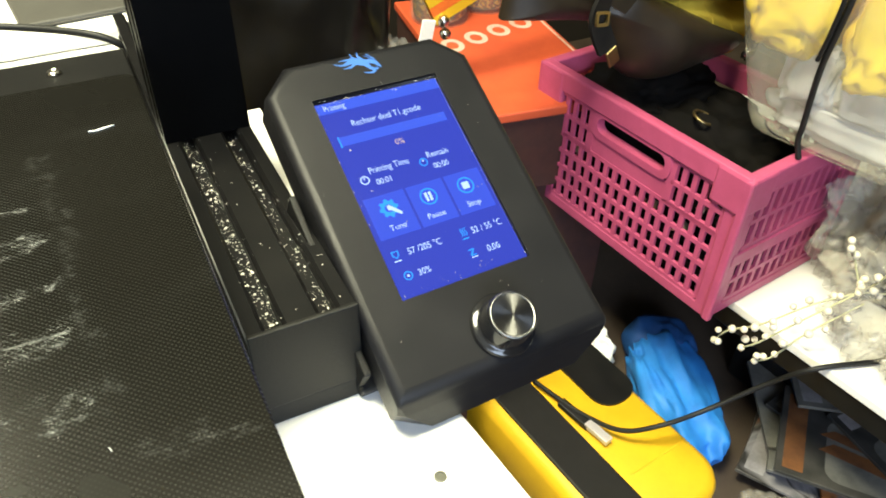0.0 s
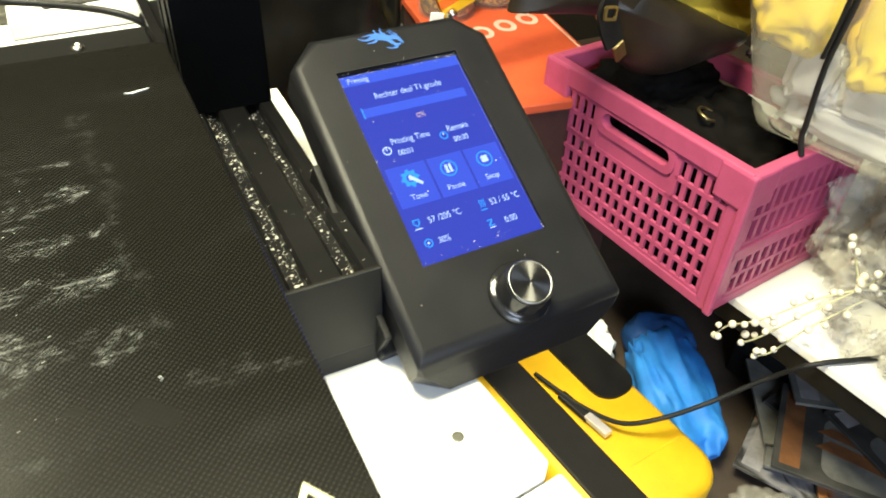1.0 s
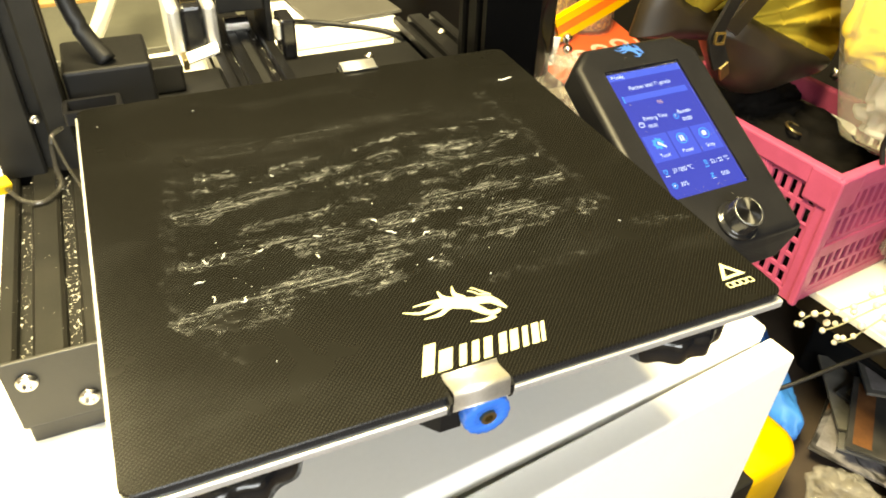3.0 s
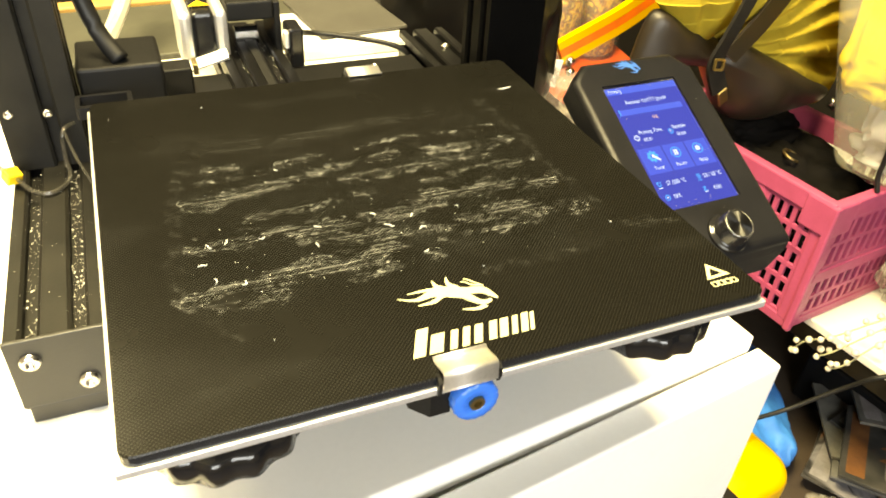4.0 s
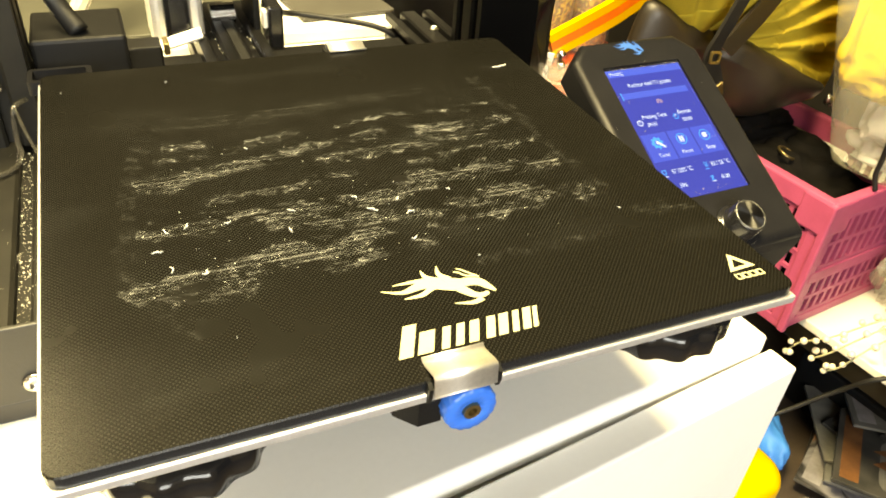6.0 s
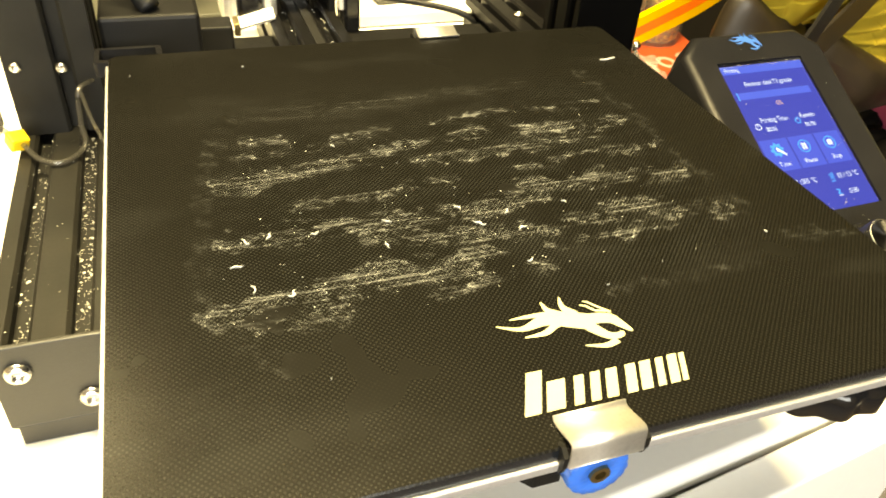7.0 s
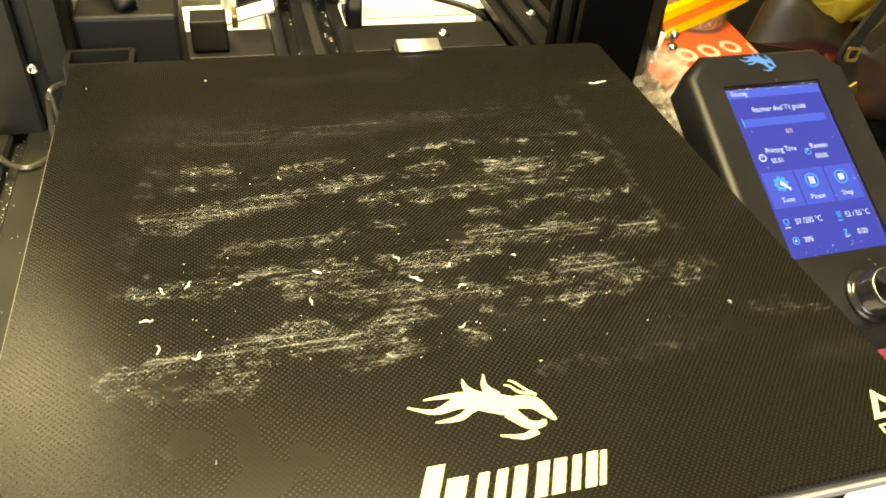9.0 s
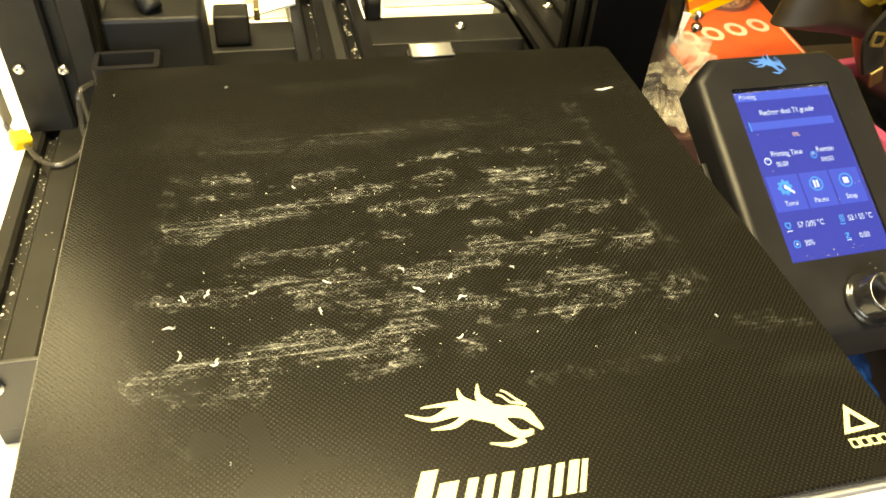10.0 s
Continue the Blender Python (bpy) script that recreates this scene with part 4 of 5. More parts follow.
        part("heat_icon", prism(B(), [(x, -0.0752), (x + 0.0006, -0.0738), (x, -0.0728), (x + 0.0006, -0.0716), (x + 0.0010, -0.0716), (x + 0.0004, -0.0728), (x + 0.0010, -0.0738), (x + 0.0004, -0.0752)], za, zb), SCREEN_CYAN, sc)
    part("height_icon", prism(B(), [(0.0346, -0.0812), (0.0370, -0.0812), (0.0370, -0.0817), (0.0355, -0.0836), (0.0372, -0.0836), (0.0372, -0.0841), (0.0346, -0.0841), (0.0346, -0.0836), (0.0362, -0.0817), (0.0346, -0.0817)], za, zb), SCREEN_CYAN, sc)
    flat("height_line", 0.0346, 0.0374, -0.0850, -0.0846, SCREEN_TXT, 0.0001)
    # dust along the rim of the screen
    random.seed(21)
    spots = []
    for _ in range(130):
        k = random.random()
        if k < 0.3:
            q = (random.uniform(S[0], S[1]), S[3] - random.uniform(0.0004, 0.0030))
        elif k < 0.55:
            q = (random.choice((S[0] + 0.0005, S[1] - 0.0006)) + random.gauss(0, 0.0004), random.uniform(S[2], S[3]))
        elif k < 0.75:
            q = (random.uniform(S[0], S[1]), S[2] + random.uniform(0.0004, 0.0040))
        else:
            q = (random.uniform(L_ + 0.004, R_ - 0.004), random.uniform(Bo + 0.004, T_ - 0.004))
        inside = S[0] < q[0] < S[1] and S[2] < q[1] < S[3]
        spots.append((q[0], q[1], zs + 0.0002 if inside else 0.0, random.choice((0.00010, 0.00014, 0.0002, 0.00028))))
    part("dust_specks", flakes(B(), spots), FLAKE, c, "pale dust specks")["kind"] = "stuff"
    # knob
    kx, ky = 0.0325, -0.1150
    k = part("knob", lathe(B(), [(0.0132, 0.0), (0.0132, 0.0014), (0.0124, 0.0022), (0.0112, 0.0024), (0.0104, 0.0030), (0.0101, 0.0036), (0.0098, 0.0118), (0.0092, 0.0125), (0.0086, 0.0127)], (kx, ky, 0), seg=48), BLACKGLOSS, c, "glossy black turning knob", True)
    cap = surface("spun_metal_cap", (0.21, 0.21, 0.21), rough=0.3, metal=1.0)
    pb = cap.node_tree.nodes["Principled BSDF"]
    pb.inputs["Anisotropic"].default_value = 0.9
    tg = cap.node_tree.nodes.new("ShaderNodeTangent")
    tg.direction_type, tg.axis = "RADIAL", "Z"
    cap.node_tree.links.new(tg.outputs[0], pb.inputs["Tangent"])
    co = part("knob_cap", lathe(B(), [(0.0083, 0), (0.0083, 0.0004), (0.0004, 0.00041)], (0, 0, 0), seg=48), cap, k, "spun metal cap")
    co.matrix_basis = Matrix.Translation((kx, ky, 0.0127))
    r = part("knob_rim", lathe(B(), [(0.0094, 0.0121), (0.0095, 0.0128), (0.0086, 0.0134), (0.0083, 0.0127)], (kx, ky, 0), seg=48), cap, k, "spun metal rim", True)
    return c


control_panel()


# ---- beside the cabinet ----
def low_table():
    m = pose(0.783, 0.408, 0, 0, 0, 7.7)
    t = thing("low_table", m, "low table with a white top and black legs", "table")
    part("top", box(B(), 0.0, 0.62, -0.62, 0.37, 0.296, 0.310, 0.002), WHITE, t)
    part("edge_band", box(B(), 0.004, 0.616, -0.616, 0.366, 0.262, 0.2955, 0.001), STEELBLACK, t, "dark underframe")
    for x in (0.30, 0.58):
        for y in (-0.58, 0.33):
            part("leg", box(B(), x - 0.018, x + 0.018, y - 0.018, y + 0.018, 0.0, 0.2615, 0.002), STEELBLACK, t)


low_table()


def crate():
    ln, dp, h = 0.356, 0.228, 0.2165
    a = Vector((0.727 - 0.683, 0.396 - 0.755))
    m = pose(0.727, 0.396, 0.3105, 0, 0, math.degrees(math.atan2(a.y, a.x)) + 180)
    c = thing("folding_crate", m, "pink plastic folding crate full of dark odds and ends", "crate")
    # x along the long side, away from the near corner; y from the long outer wall inwards is -y

    def lattice(length, rows, cols, z0, z1, x0, th, solid=()):
        bm = B()
        pw, ph = (length - 2 * x0) / cols, (z1 - z0) / rows
        for r in range(rows + 1):
            z = z0 + r * ph
            box(bm, x0, length - x0, -th, 0, z - 0.0030, z + 0.0030)
        for k in range(cols + 1):
            x = x0 + k * pw
            box(bm, x - 0.0036, x + 0.0036, -th * 0.9, -th * 0.1, z0, z1)
        return bm

    def wall(length, m2, cols, long_side):
        bm = B()
        box(bm, 0, length, -0.012, 0.004, h - 0.030, h if long_side else h - 0.0008, 0.003)
        box(bm, 0.004, length - 0.004, -0.010, 0.001, 0, 0.016, 0.002)
        box(bm, 0.0, 0.022, -0.010, 0.0015, 0.012, h - 0.026, 0.002)
        box(bm, length - 0.022, length, -0.010, 0.0015, 0.012, h - 0.026, 0.002)
        box(bm, 0, 0.045, -0.011, 0.005, h - 0.052, h - 0.001, 0.004)
        box(bm, length - 0.045, length, -0.011, 0.005, h - 0.052, h - 0.001, 0.004)
        if not long_side:
            box(bm, 0.012, length - 0.012, -0.010, 0.0025, 0.082, 0.100, 0.002)
        ob = part("wall_frame", bm, PINK, c)
        ob.matrix_basis = m2
        if long_side:
            la = lattice(length, 4, cols, 0.018, 0.122, 0.024, 0.005)
            b2 = lattice(length * 0.29 + 0.022, 2, 5, 0.124, h - 0.032, 0.022, 0.005)
            b3 = lattice(length * 0.29 + 0.022, 2, 5, 0.124, h - 0.032, 0.022, 0.005)
            for q in b3.verts:
                q.co.x += length * 0.71 - 0.022
            l2 = part("lattice", la, PINK, ob)
            part("lattice", b2, PINK, ob)
            part("lattice", b3, PINK, ob)
            hb = B()
            x0, x1 = length * 0.29, length * 0.71
            zc = h - 0.047
            o = [(x, z) for x, z in rounded(x0 + 0.004, x1 - 0.004, zc - 0.020, zc + 0.021, 0.016, 5)]
            i = [(x, z) for x, z in rounded(x0 + 0.014, x1 - 0.014, zc - 0.010, zc + 0.013, 0.011, 5)]
            frame_loop(hb, o, i, -0.010, 0.004)
            for q in hb.verts:
                q.co = Vector((q.co.x, q.co.z - 0.002, q.co.y))
            part("handle_rim", hb, PINK, ob)
            box_b = B()
            box(box_b, x0, x1, -0.006, -0.001, 0.121, zc - 0.0195)
            box(box_b, x0 - 0.004, x0 + 0.008, -0.0065, 0.0, 0.121, h - 0.03)
            box(box_b, x1 - 0.008, x1 + 0.004, -0.0065, 0.0, 0.121, h - 0.03)
            part("handle_panel", box_b, PINK, ob)
        else:
            part("lattice", lattice(length, 2, cols, 0.020, 0.080, 0.026, 0.005), PINK, ob)
            part("lattice", lattice(length, 2, cols, 0.104, h - 0.034, 0.026, 0.006), PINK, ob)

    wall(ln, pose(0, 0, 0), 18, True)
    wall(ln, pose(ln, -dp, 0, 0, 0, 180), 18, True)
    wall(dp, pose(0, -dp, 0, 0, 0, 90), 10, False)
    wall(dp, pose(ln, 0, 0, 0, 0, -90), 10, False)
    part("base", box(B(), 0.002, ln - 0.002, -dp + 0.002, -0.002, 0.0, 0.006), PINK, c)
    for px, py in ((0, 0), (ln, 0), (0, -dp), (ln, -dp)):
        part("corner_post", box(B(), px - 0.006, px + 0.006, py - 0.005, py + 0.005, 0.0, h - 0.0022, 0.003), PINK, c)
    return m


CRATE = crate()


def crate_contents():
    random.seed(5)
    for k in range(40):
        x, y = random.uniform(0.075, 0.28), -random.uniform(0.068, 0.160)
        z = 0.320 + 0.05 + random.uniform(0, 0.10)
        w = CRATE @ Vector((x, y, 0))
        bm = B()
        lump(bm, (0, 0, 0), (random.uniform(0.026, 0.044), random.uniform(0.022, 0.038), random.uniform(0.018, 0.036)), 0.35, 2.4, k, 3)
        ob = part("cloth_bundle", bm, DARKSTUFF if k % 4 else LEATHER, None, smooth=True)
        ob.matrix_basis = pose(w.x, w.y, z, random.uniform(0, 360), random.uniform(0, 360), 0)
        tagged(ob, "crumpled dark cloth bundle lying in the pink crate", "cloth", "bundles in the crate")
    bm = B()
    box(bm, 0.02, ln_in, -0.205, -0.02, 0.008, 0.03)
    # Added heap that stands in for the darkness inside the crate.
    heap = B()
    lump(heap, (0.178, -0.120, 0.100), (0.158, 0.092, 0.100), 0.22, 3.2, 17, 5, 0.031, 0.7)
    hp = part("dark_filler", heap, DARKSTUFF, None, smooth=True)
    hp.matrix_basis = CRATE
    tagged(hp, "bunched black cloth added to keep the pink crate's inside dark", "blanket")
    lid = B()
    lump(lid, (0.262, -0.118, 0.150), (0.076, 0.096, 0.064), 0.20, 2.6, 23, 5, None, 0.6)
    bk = part("cloth_pouch", lid, DARKSTUFF, None, smooth=True)
    bk.matrix_basis = CRATE
    tagged(bk, "black cloth pouch lying in the crate under the backpack", "pouch")
    ob = part("crate_liner", bm, DARKSTUFF)
    ob.matrix_basis = CRATE
    tagged(ob, "dark folded cloth on the bottom of the crate", "cloth")
    random.seed(8)
    for k in range(16):
        x, y = random.uniform(0.03, 0.32), -random.uniform(0.018, 0.05)
        w = CRATE @ Vector((x, y, 0))
        ob = part("metal_trinket", lathe(B(), [(0.006, 0), (0.008, 0.004), (0.006, 0.010), (0.002, 0.012)], (0, 0, 0), seg=10), STEEL if k % 2 else CREAM, None, smooth=True)
        ob.matrix_basis = pose(w.x, w.y, 0.36 + random.uniform(0, 0.13), random.uniform(0, 360), random.uniform(0, 360), 0)
        tagged(ob, "small shiny trinket among the crate's contents", "trinket", "trinkets in the crate")
    ring = part("buckle_ring", tube(B(), [(0.021 * math.cos(k * 0.6), 0.014 * math.sin(k * 0.6), 0) for k in range(8)], 0.0022, 8), BRASS, None, smooth=True)
    ring.matrix_basis = pose(0.795, 0.545, 0.512, 20, 15, 30)
    tagged(ring, "dull brass ring on the dark cloth in the crate", "ring")


ln_in = 0.33
crate_contents()


def pillow(bm, poly, depth, crease=None, rings=26, n=110, lean=0.0):
    """A stuffed cushion over a rounded outline in x and z, swelling to both sides in y."""
    P = [Vector((a, 0, c)) for a, c in poly]
    per = smooth_path(P + [P[0]], 24)[:-1]
    out = [per[int(k * len(per) / n)] for k in range(n)]
    c = sum(out, Vector()) / n
    prev = None
    for j in range(-rings, rings + 1):
        sgn = 1 if j > 0 else -1
        u = 1 - abs(j) / (rings + 0.6)
        sc = math.sin((1 - abs(j) / (rings + 0.6)) * math.pi / 2) ** 0.8 if abs(j) < rings else 0.02
        y = sgn * depth * math.sqrt(max(0.0, 1 - sc ** 2.6))
        ring = []
        for q in out:
            v = c + (q - c) * sc
            v.y = y
            if crease and y < 0:
                v.y += crease(v) * min(1.0, (1 - sc) * 5)
            v.z -= lean * v.y
            ring.append(bm.verts.new(v))
        if prev:
            for k in range(n):
                bm.faces.new((prev[k], prev[(k + 1) % n], ring[(k + 1) % n], ring[k]))
        else:
            bm.faces.new(ring[::-1])
        prev = ring
    bm.faces.new(prev)
    bmesh.ops.recalc_face_normals(bm, faces=bm.faces)
    return bm


def backpack():
    o = Vector((0.72, 0.622, 0.528))
    b = thing("backpack", o, "mustard canvas backpack with a dark brown leather base", "backpack")

    def loc(pts):
        return [(x - o.x, z - o.z) for x, z in pts]

    def folds(v):
        """Deep folds that fan out from the buckle, and a soft swell between them."""
        x, z = v.x + 0.10, v.z - 0.135
        r = math.hypot(x, z) + 0.02
        th = math.atan2(z, x) + 0.10 * noise.noise(Vector((v.x * 9, v.z * 9, 2.0)))
        d = 0.014 * noise.noise(Vector((v.x * 11, v.z * 11, 5.0)))
        for a0, depth, w in ((-0.30, 0.022, 0.008), (-0.12, 0.038, 0.009), (0.06, 0.045, 0.010), (0.24, 0.036, 0.009), (0.43, 0.045, 0.011), (0.66, 0.030, 0.010), (0.95, 0.016, 0.010), (1.35, 0.012, 0.010), (1.9, 0.014, 0.010), (2.5, 0.012, 0.010)):
            d += depth * (0.6 + 0.8 * noise.noise(Vector((r * 9, a0 * 7, 1.0)))) * math.exp(-((th - a0) * r / w) ** 2) * min(1.0, r / 0.05)
        return d

    bm = pillow(B(), loc([(0.545, 0.735), (0.60, 0.690), (0.68, 0.650), (0.80, 0.595), (0.885, 0.552), (0.913, 0.60), (0.905, 0.74), (0.87, 0.93), (0.74, 1.02), (0.60, 0.99), (0.54, 0.86)]), 0.048, folds, 64, 280)
    part("canvas_body", bm, CANVAS, b, "creased mustard canvas", True)
    soft = lambda v: 0.006 * noise.noise(Vector((v.x * 14, v.z * 14, 9.0)))
    bm = pillow(B(), loc([(0.640, 0.655), (0.674, 0.678), (0.76, 0.642), (0.884, 0.588), (0.893, 0.562), (0.83, 0.548), (0.748, 0.542), (0.700, 0.570)]), 0.050, soft, 20, 90, 0.25)
    part("leather_base", bm, LEATHER, b, "dark brown leather base", True)
    bm = pillow(B(), loc([(0.523, 0.660), (0.543, 0.724), (0.595, 0.708), (0.655, 0.682), (0.668, 0.640), (0.60, 0.648)]), 0.026, soft, 16, 80)
    part("leather_pocket", bm, LEATHER, b, "dark leather side panel", True)

    def band(pts, side, w, mat, name, label):
        part(name, strip(B(), [Vector(p) - o - Vector((0, 0.022, 0)) for p in pts], side, w, 0.005), mat, b, label)

    band([(0.665, 0.600, 0.86), (0.645, 0.585, 0.77), (0.622, 0.580, 0.715), (0.610, 0.582, 0.672), (0.628, 0.580, 0.630)], (0.95, 0.1, 0.3), 0.026, STRAP, "strap", "black strap")
    band([(0.640, 0.592, 0.672), (0.690, 0.598, 0.720), (0.735, 0.600, 0.785)], (0.8, 0.1, -0.5), 0.034, LEATHER, "leather_tab", "dark leather tab")
    band([(0.880, 0.605, 0.80), (0.872, 0.585, 0.695), (0.866, 0.580, 0.645), (0.860, 0.578, 0.588)], (0.9, 0.3, 0.1), 0.014, STRAP, "strap", "thin black strap")
    band([(0.900, 0.615, 0.72), (0.884, 0.596, 0.640), (0.865, 0.580, 0.585)], (0.9, 0.3, 0.1), 0.010, STRAP, "strap", "thin black strap")
    part("buckle", frame_loop(B(), rounded(-0.010, 0.010, -0.008, 0.008, 0.003, 3), rounded(-0.0072, 0.0072, -0.005, 0.005, 0.002, 3), 0, 0.003), BRASS, b, "dull brass buckle").matrix_basis = Matrix.Translation(Vector((0.608, 0.553, 0.672)) - o) @ pose(0, 0, 0, 80, 10, 10)
    part("buckle_tab", box(B(), -0.008, 0.008, -0.002, 0.002, -0.026, 0.0, 0.0015), BRASS, b, "brass tab").matrix_basis = Matrix.Translation(Vector((0.630, 0.555, 0.632)) - o) @ pose(0, 0, 0, 10, -32, 5)
    part("snap_hook", lump(B(), Vector((0.856, 0.556, 0.584)) - o, (0.010, 0.007, 0.010), 0.4, 3, 1, 3), STEEL, b, "bright snap hook", True)


backpack()


def storage_bin():
    m = pose(0.787, 0.492, 0.530, 0, 0, 15)
    b = thing("storage_bin", m, "frosted plastic storage bin filled with yellow packets", "bin")
    w, d, h, r = 0.36, 0.30, 0.30, 0.035
    bm = B()
    rings = []
    for z, f in ((0.012, 0.010), (0.0, 0.018), (0.004, 0.006), (0.02, 0.0), (h, -0.062)):
        rings.append([(x, y, z) for x, y in rounded(f, w - f, -d + f, -f, r, 6)])
    loft(bm, rings[1:], cap=False)
    bm.faces.new([bm.verts.new((x, y, 0.001)) for x, y in rounded(0.02, w - 0.02, -d + 0.02, -0.02, r, 6)])
    part("tub", bm, FROST, b, "cloudy translucent tub", True)
    part("rim", frame_loop(B(), rounded(-0.072, w + 0.072, -d - 0.072, 0.072, 0.05, 6), rounded(-0.062, w + 0.062, -d - 0.062, 0.062, 0.045, 6), h, h + 0.012), FROST, b)
    random.seed(3)
    k = 0
    for x, y, z, rx, ry, rz, mat in ((0.046, -0.185, 0.185, 0.038, 0.095, 0.100, PACKET), (0.048, -0.054, 0.200, 0.042, 0.050, 0.100, PACKET), (0.110, -0.15, 0.10, 0.06, 0.10, 0.06, PACKET), (0.17, -0.270, 0.185, 0.135, 0.020, 0.105, PACKET), (0.044, -0.238, 0.085, 0.030, 0.040, 0.040, PACKET), (0.22, -0.15, 0.17, 0.10, 0.11, 0.10, PACKET), (0.040, -0.140, 0.075, 0.024, 0.050, 0.030, PALEPACK), (0.038, -0.060, 0.082, 0.022, 0.035, 0.042, PALEPACK), (0.12, -0.262, 0.065, 0.07, 0.026, 0.030, PACKET), (0.22, -0.262, 0.060, 0.06, 0.026, 0.035, PALEPACK), (0.048, -0.150, 0.032, 0.034, 0.130, 0.028, PALEPACK), (0.185, -0.262, 0.030, 0.140, 0.026, 0.024, PALEPACK)):
        bm = B()
        lump(bm, (0, 0, 0), (rx, ry, rz), 0.22, 2.2, k * 1.7, 5, None, 0.5)
        ob = part("packet", bm, mat, None, smooth=True)
        out = 0.062 * (z - 0.02) / 0.28
        ob.matrix_basis = m @ Matrix.Translation((x + 0.013 - (0.85 * out if x < 0.06 else 0), y - (out if y < -0.25 else 0) + (out - 0.012 if y > -0.06 else 0), z))
        tagged(ob, {"bright_yellow_wrapper": "crumpled yellow packet inside the frosted bin", "pale_grey_wrapper": "pale grey folded packet inside the frosted bin"}.get(mat.name, "white packet inside the frosted bin"), "packet", "packets in the bin")
        k += 1
    ob = part("cord", tube(tube(B(), [(0.752, 0.366, 0.86), (0.760, 0.379, 0.79), (0.769, 0.387, 0.724), (0.775, 0.394, 0.688), (0.781, 0.401, 0.655), (0.787, 0.405, 0.625), (0.798, 0.409, 0.572), (0.802, 0.411, 0.550), (0.806, 0.405, 0.528)], 0.0034, 8),
                              [(0.745, 0.370, 0.86), (0.754, 0.382, 0.79), (0.764, 0.391, 0.724), (0.770, 0.397, 0.690), (0.776, 0.405, 0.655)], 0.0026, 8), RUBBER, None, smooth=True)
    tagged(ob, "black cord hanging down the side of the frosted bin", "cord")
    # Added support for the bin; its black stands for the shadow beneath.
    s = part("storage_box", box(B(), 0.0, 0.34, 0.0, 0.22, 0.0, 0.2170, 0.006), DARKSTUFF)
    s.matrix_basis = pose(0.97, 0.13, 0.3105, 0, 0, 6)
    tagged(s, "dark box added under the frosted bin in place of its shadow", "box")


storage_bin()


def shoe_box():
    m = pose(0.725, 0.690, 0, 0, 0, -8)
    d = thing("cardboard_carton", m, "dark brown cardboard carton standing on the floor", "carton")
    part("carton_body", box(B(), -0.17, 0.08, 0.02, 0.42, 0.0, 0.342, 0.003), BROWNSHADECARD, d)
    s = thing("shoe_box", m @ Matrix.Translation((0, 0, 0.343)), "orange-red cardboard shoe box with pale printing", "box")
    # Sides darker than the lid: their shade is put into the colour.
    part("box_base", box(B(), -0.16, 0.058, 0.004, 0.43, 0.0, 0.1215, 0.002), BROWNSHADECARD, s, "side coloured dark for its shade")
    part("lid", box(B(), -0.164, 0.062, 0.0, 0.434, 0.122, 0.137, 0.003), ORANGE, s, "orange-red lid")
    # plain shapes in place of the printed name
    for k, (x, y) in enumerate(((-0.125, 0.230), (-0.078, 0.248), (-0.031, 0.266), (0.016, 0.284))):
        bm = B()
        o = [(x + 0.019 * math.cos(a * 0.349), y + 0.024 * math.sin(a * 0.349)) for a in range(18)]
        i = [(x + 0.010 * math.cos(a * 0.349), y + 0.013 * math.sin(a * 0.349)) for a in range(18)]
        frame_loop(bm, o, i, 0.1372, 0.1376)
        part("printed_ring", bm, WHITEPRINT, s, "pale printed ring")
    part("printed_line", box(B(), 0.052, 0.056, 0.10, 0.30, 0.1372, 0.1376), WHITEPRINT, s, "pale printed line")


shoe_box()


def lanyard():
    ob = thing("striped_strap", (0.62, 0.81, 0.535), "yellow webbing strap with an orange stripe", "strap")
    a, b = Vector((0.530, 0.81, 0.598)), Vector((0.715, 0.81, 0.684))
    d = (b - a).normalized()
    o = Vector((0.62, 0.81, 0.535))
    up = Vector((-d.z, 0, d.x))
    for nm, off, w, mat in (("yellow_band", -0.0135, 0.013, YELLOW), ("orange_band", 0.0, 0.0135, STRIPEORANGE), ("yellow_band", 0.0135, 0.013, YELLOW)):
        part(nm, strip(B(), [a - o + up * off, (a + b) / 2 - o + up * off + Vector((0, -0.004, 0)), b - o + up * off, b - o + up * off + Vector((0.05, -0.06, 0.02)), b - o + up * off + Vector((0.07, -0.15, 0.03))], up, w, 0.012), mat, ob)
    part("paper_tag", box(B(), -0.010, 0.010, -0.0015, 0.0015, -0.042, 0.004, 0.001), WHITE, ob, "white paper tag").matrix_basis = pose(a.x - o.x - 0.004, -0.006, a.z - o.z - 0.012, 0, 12, 0)
    bm = B()
    lump(bm, (a.x - o.x + 0.016, -0.01, a.z - o.z - 0.012), (0.008, 0.008, 0.009), 0.1, 2, 1, 3)
    lump(bm, (a.x - o.x + 0.019, -0.01, a.z - o.z - 0.030), (0.008, 0.008, 0.008), 0.1, 2, 3, 3)
    part("metal_bead", bm, STEEL, ob, "bright metal beads", True)
    for x, y in ((0.665, 1.045), (0.765, 1.065)):
        j = thing("glass_jar", (x, y, 0.4806), "clear jar of yellow and orange bits", "jar", "jars behind the strap")
        part("bits", lathe(B(), [(0.040, 0.006), (0.046, 0.012), (0.046, 0.125), (0.03, 0.135)], (0, 0, 0), seg=24), SWEETS, j, "yellow and orange bits", True)
        part("glass", lathe(B(), [(0.048, 0.0), (0.051, 0.01), (0.051, 0.145), (0.040, 0.160), (0.040, 0.172)], (0, 0, 0), seg=28), FILM, j, "clear glass", True)


lanyard()


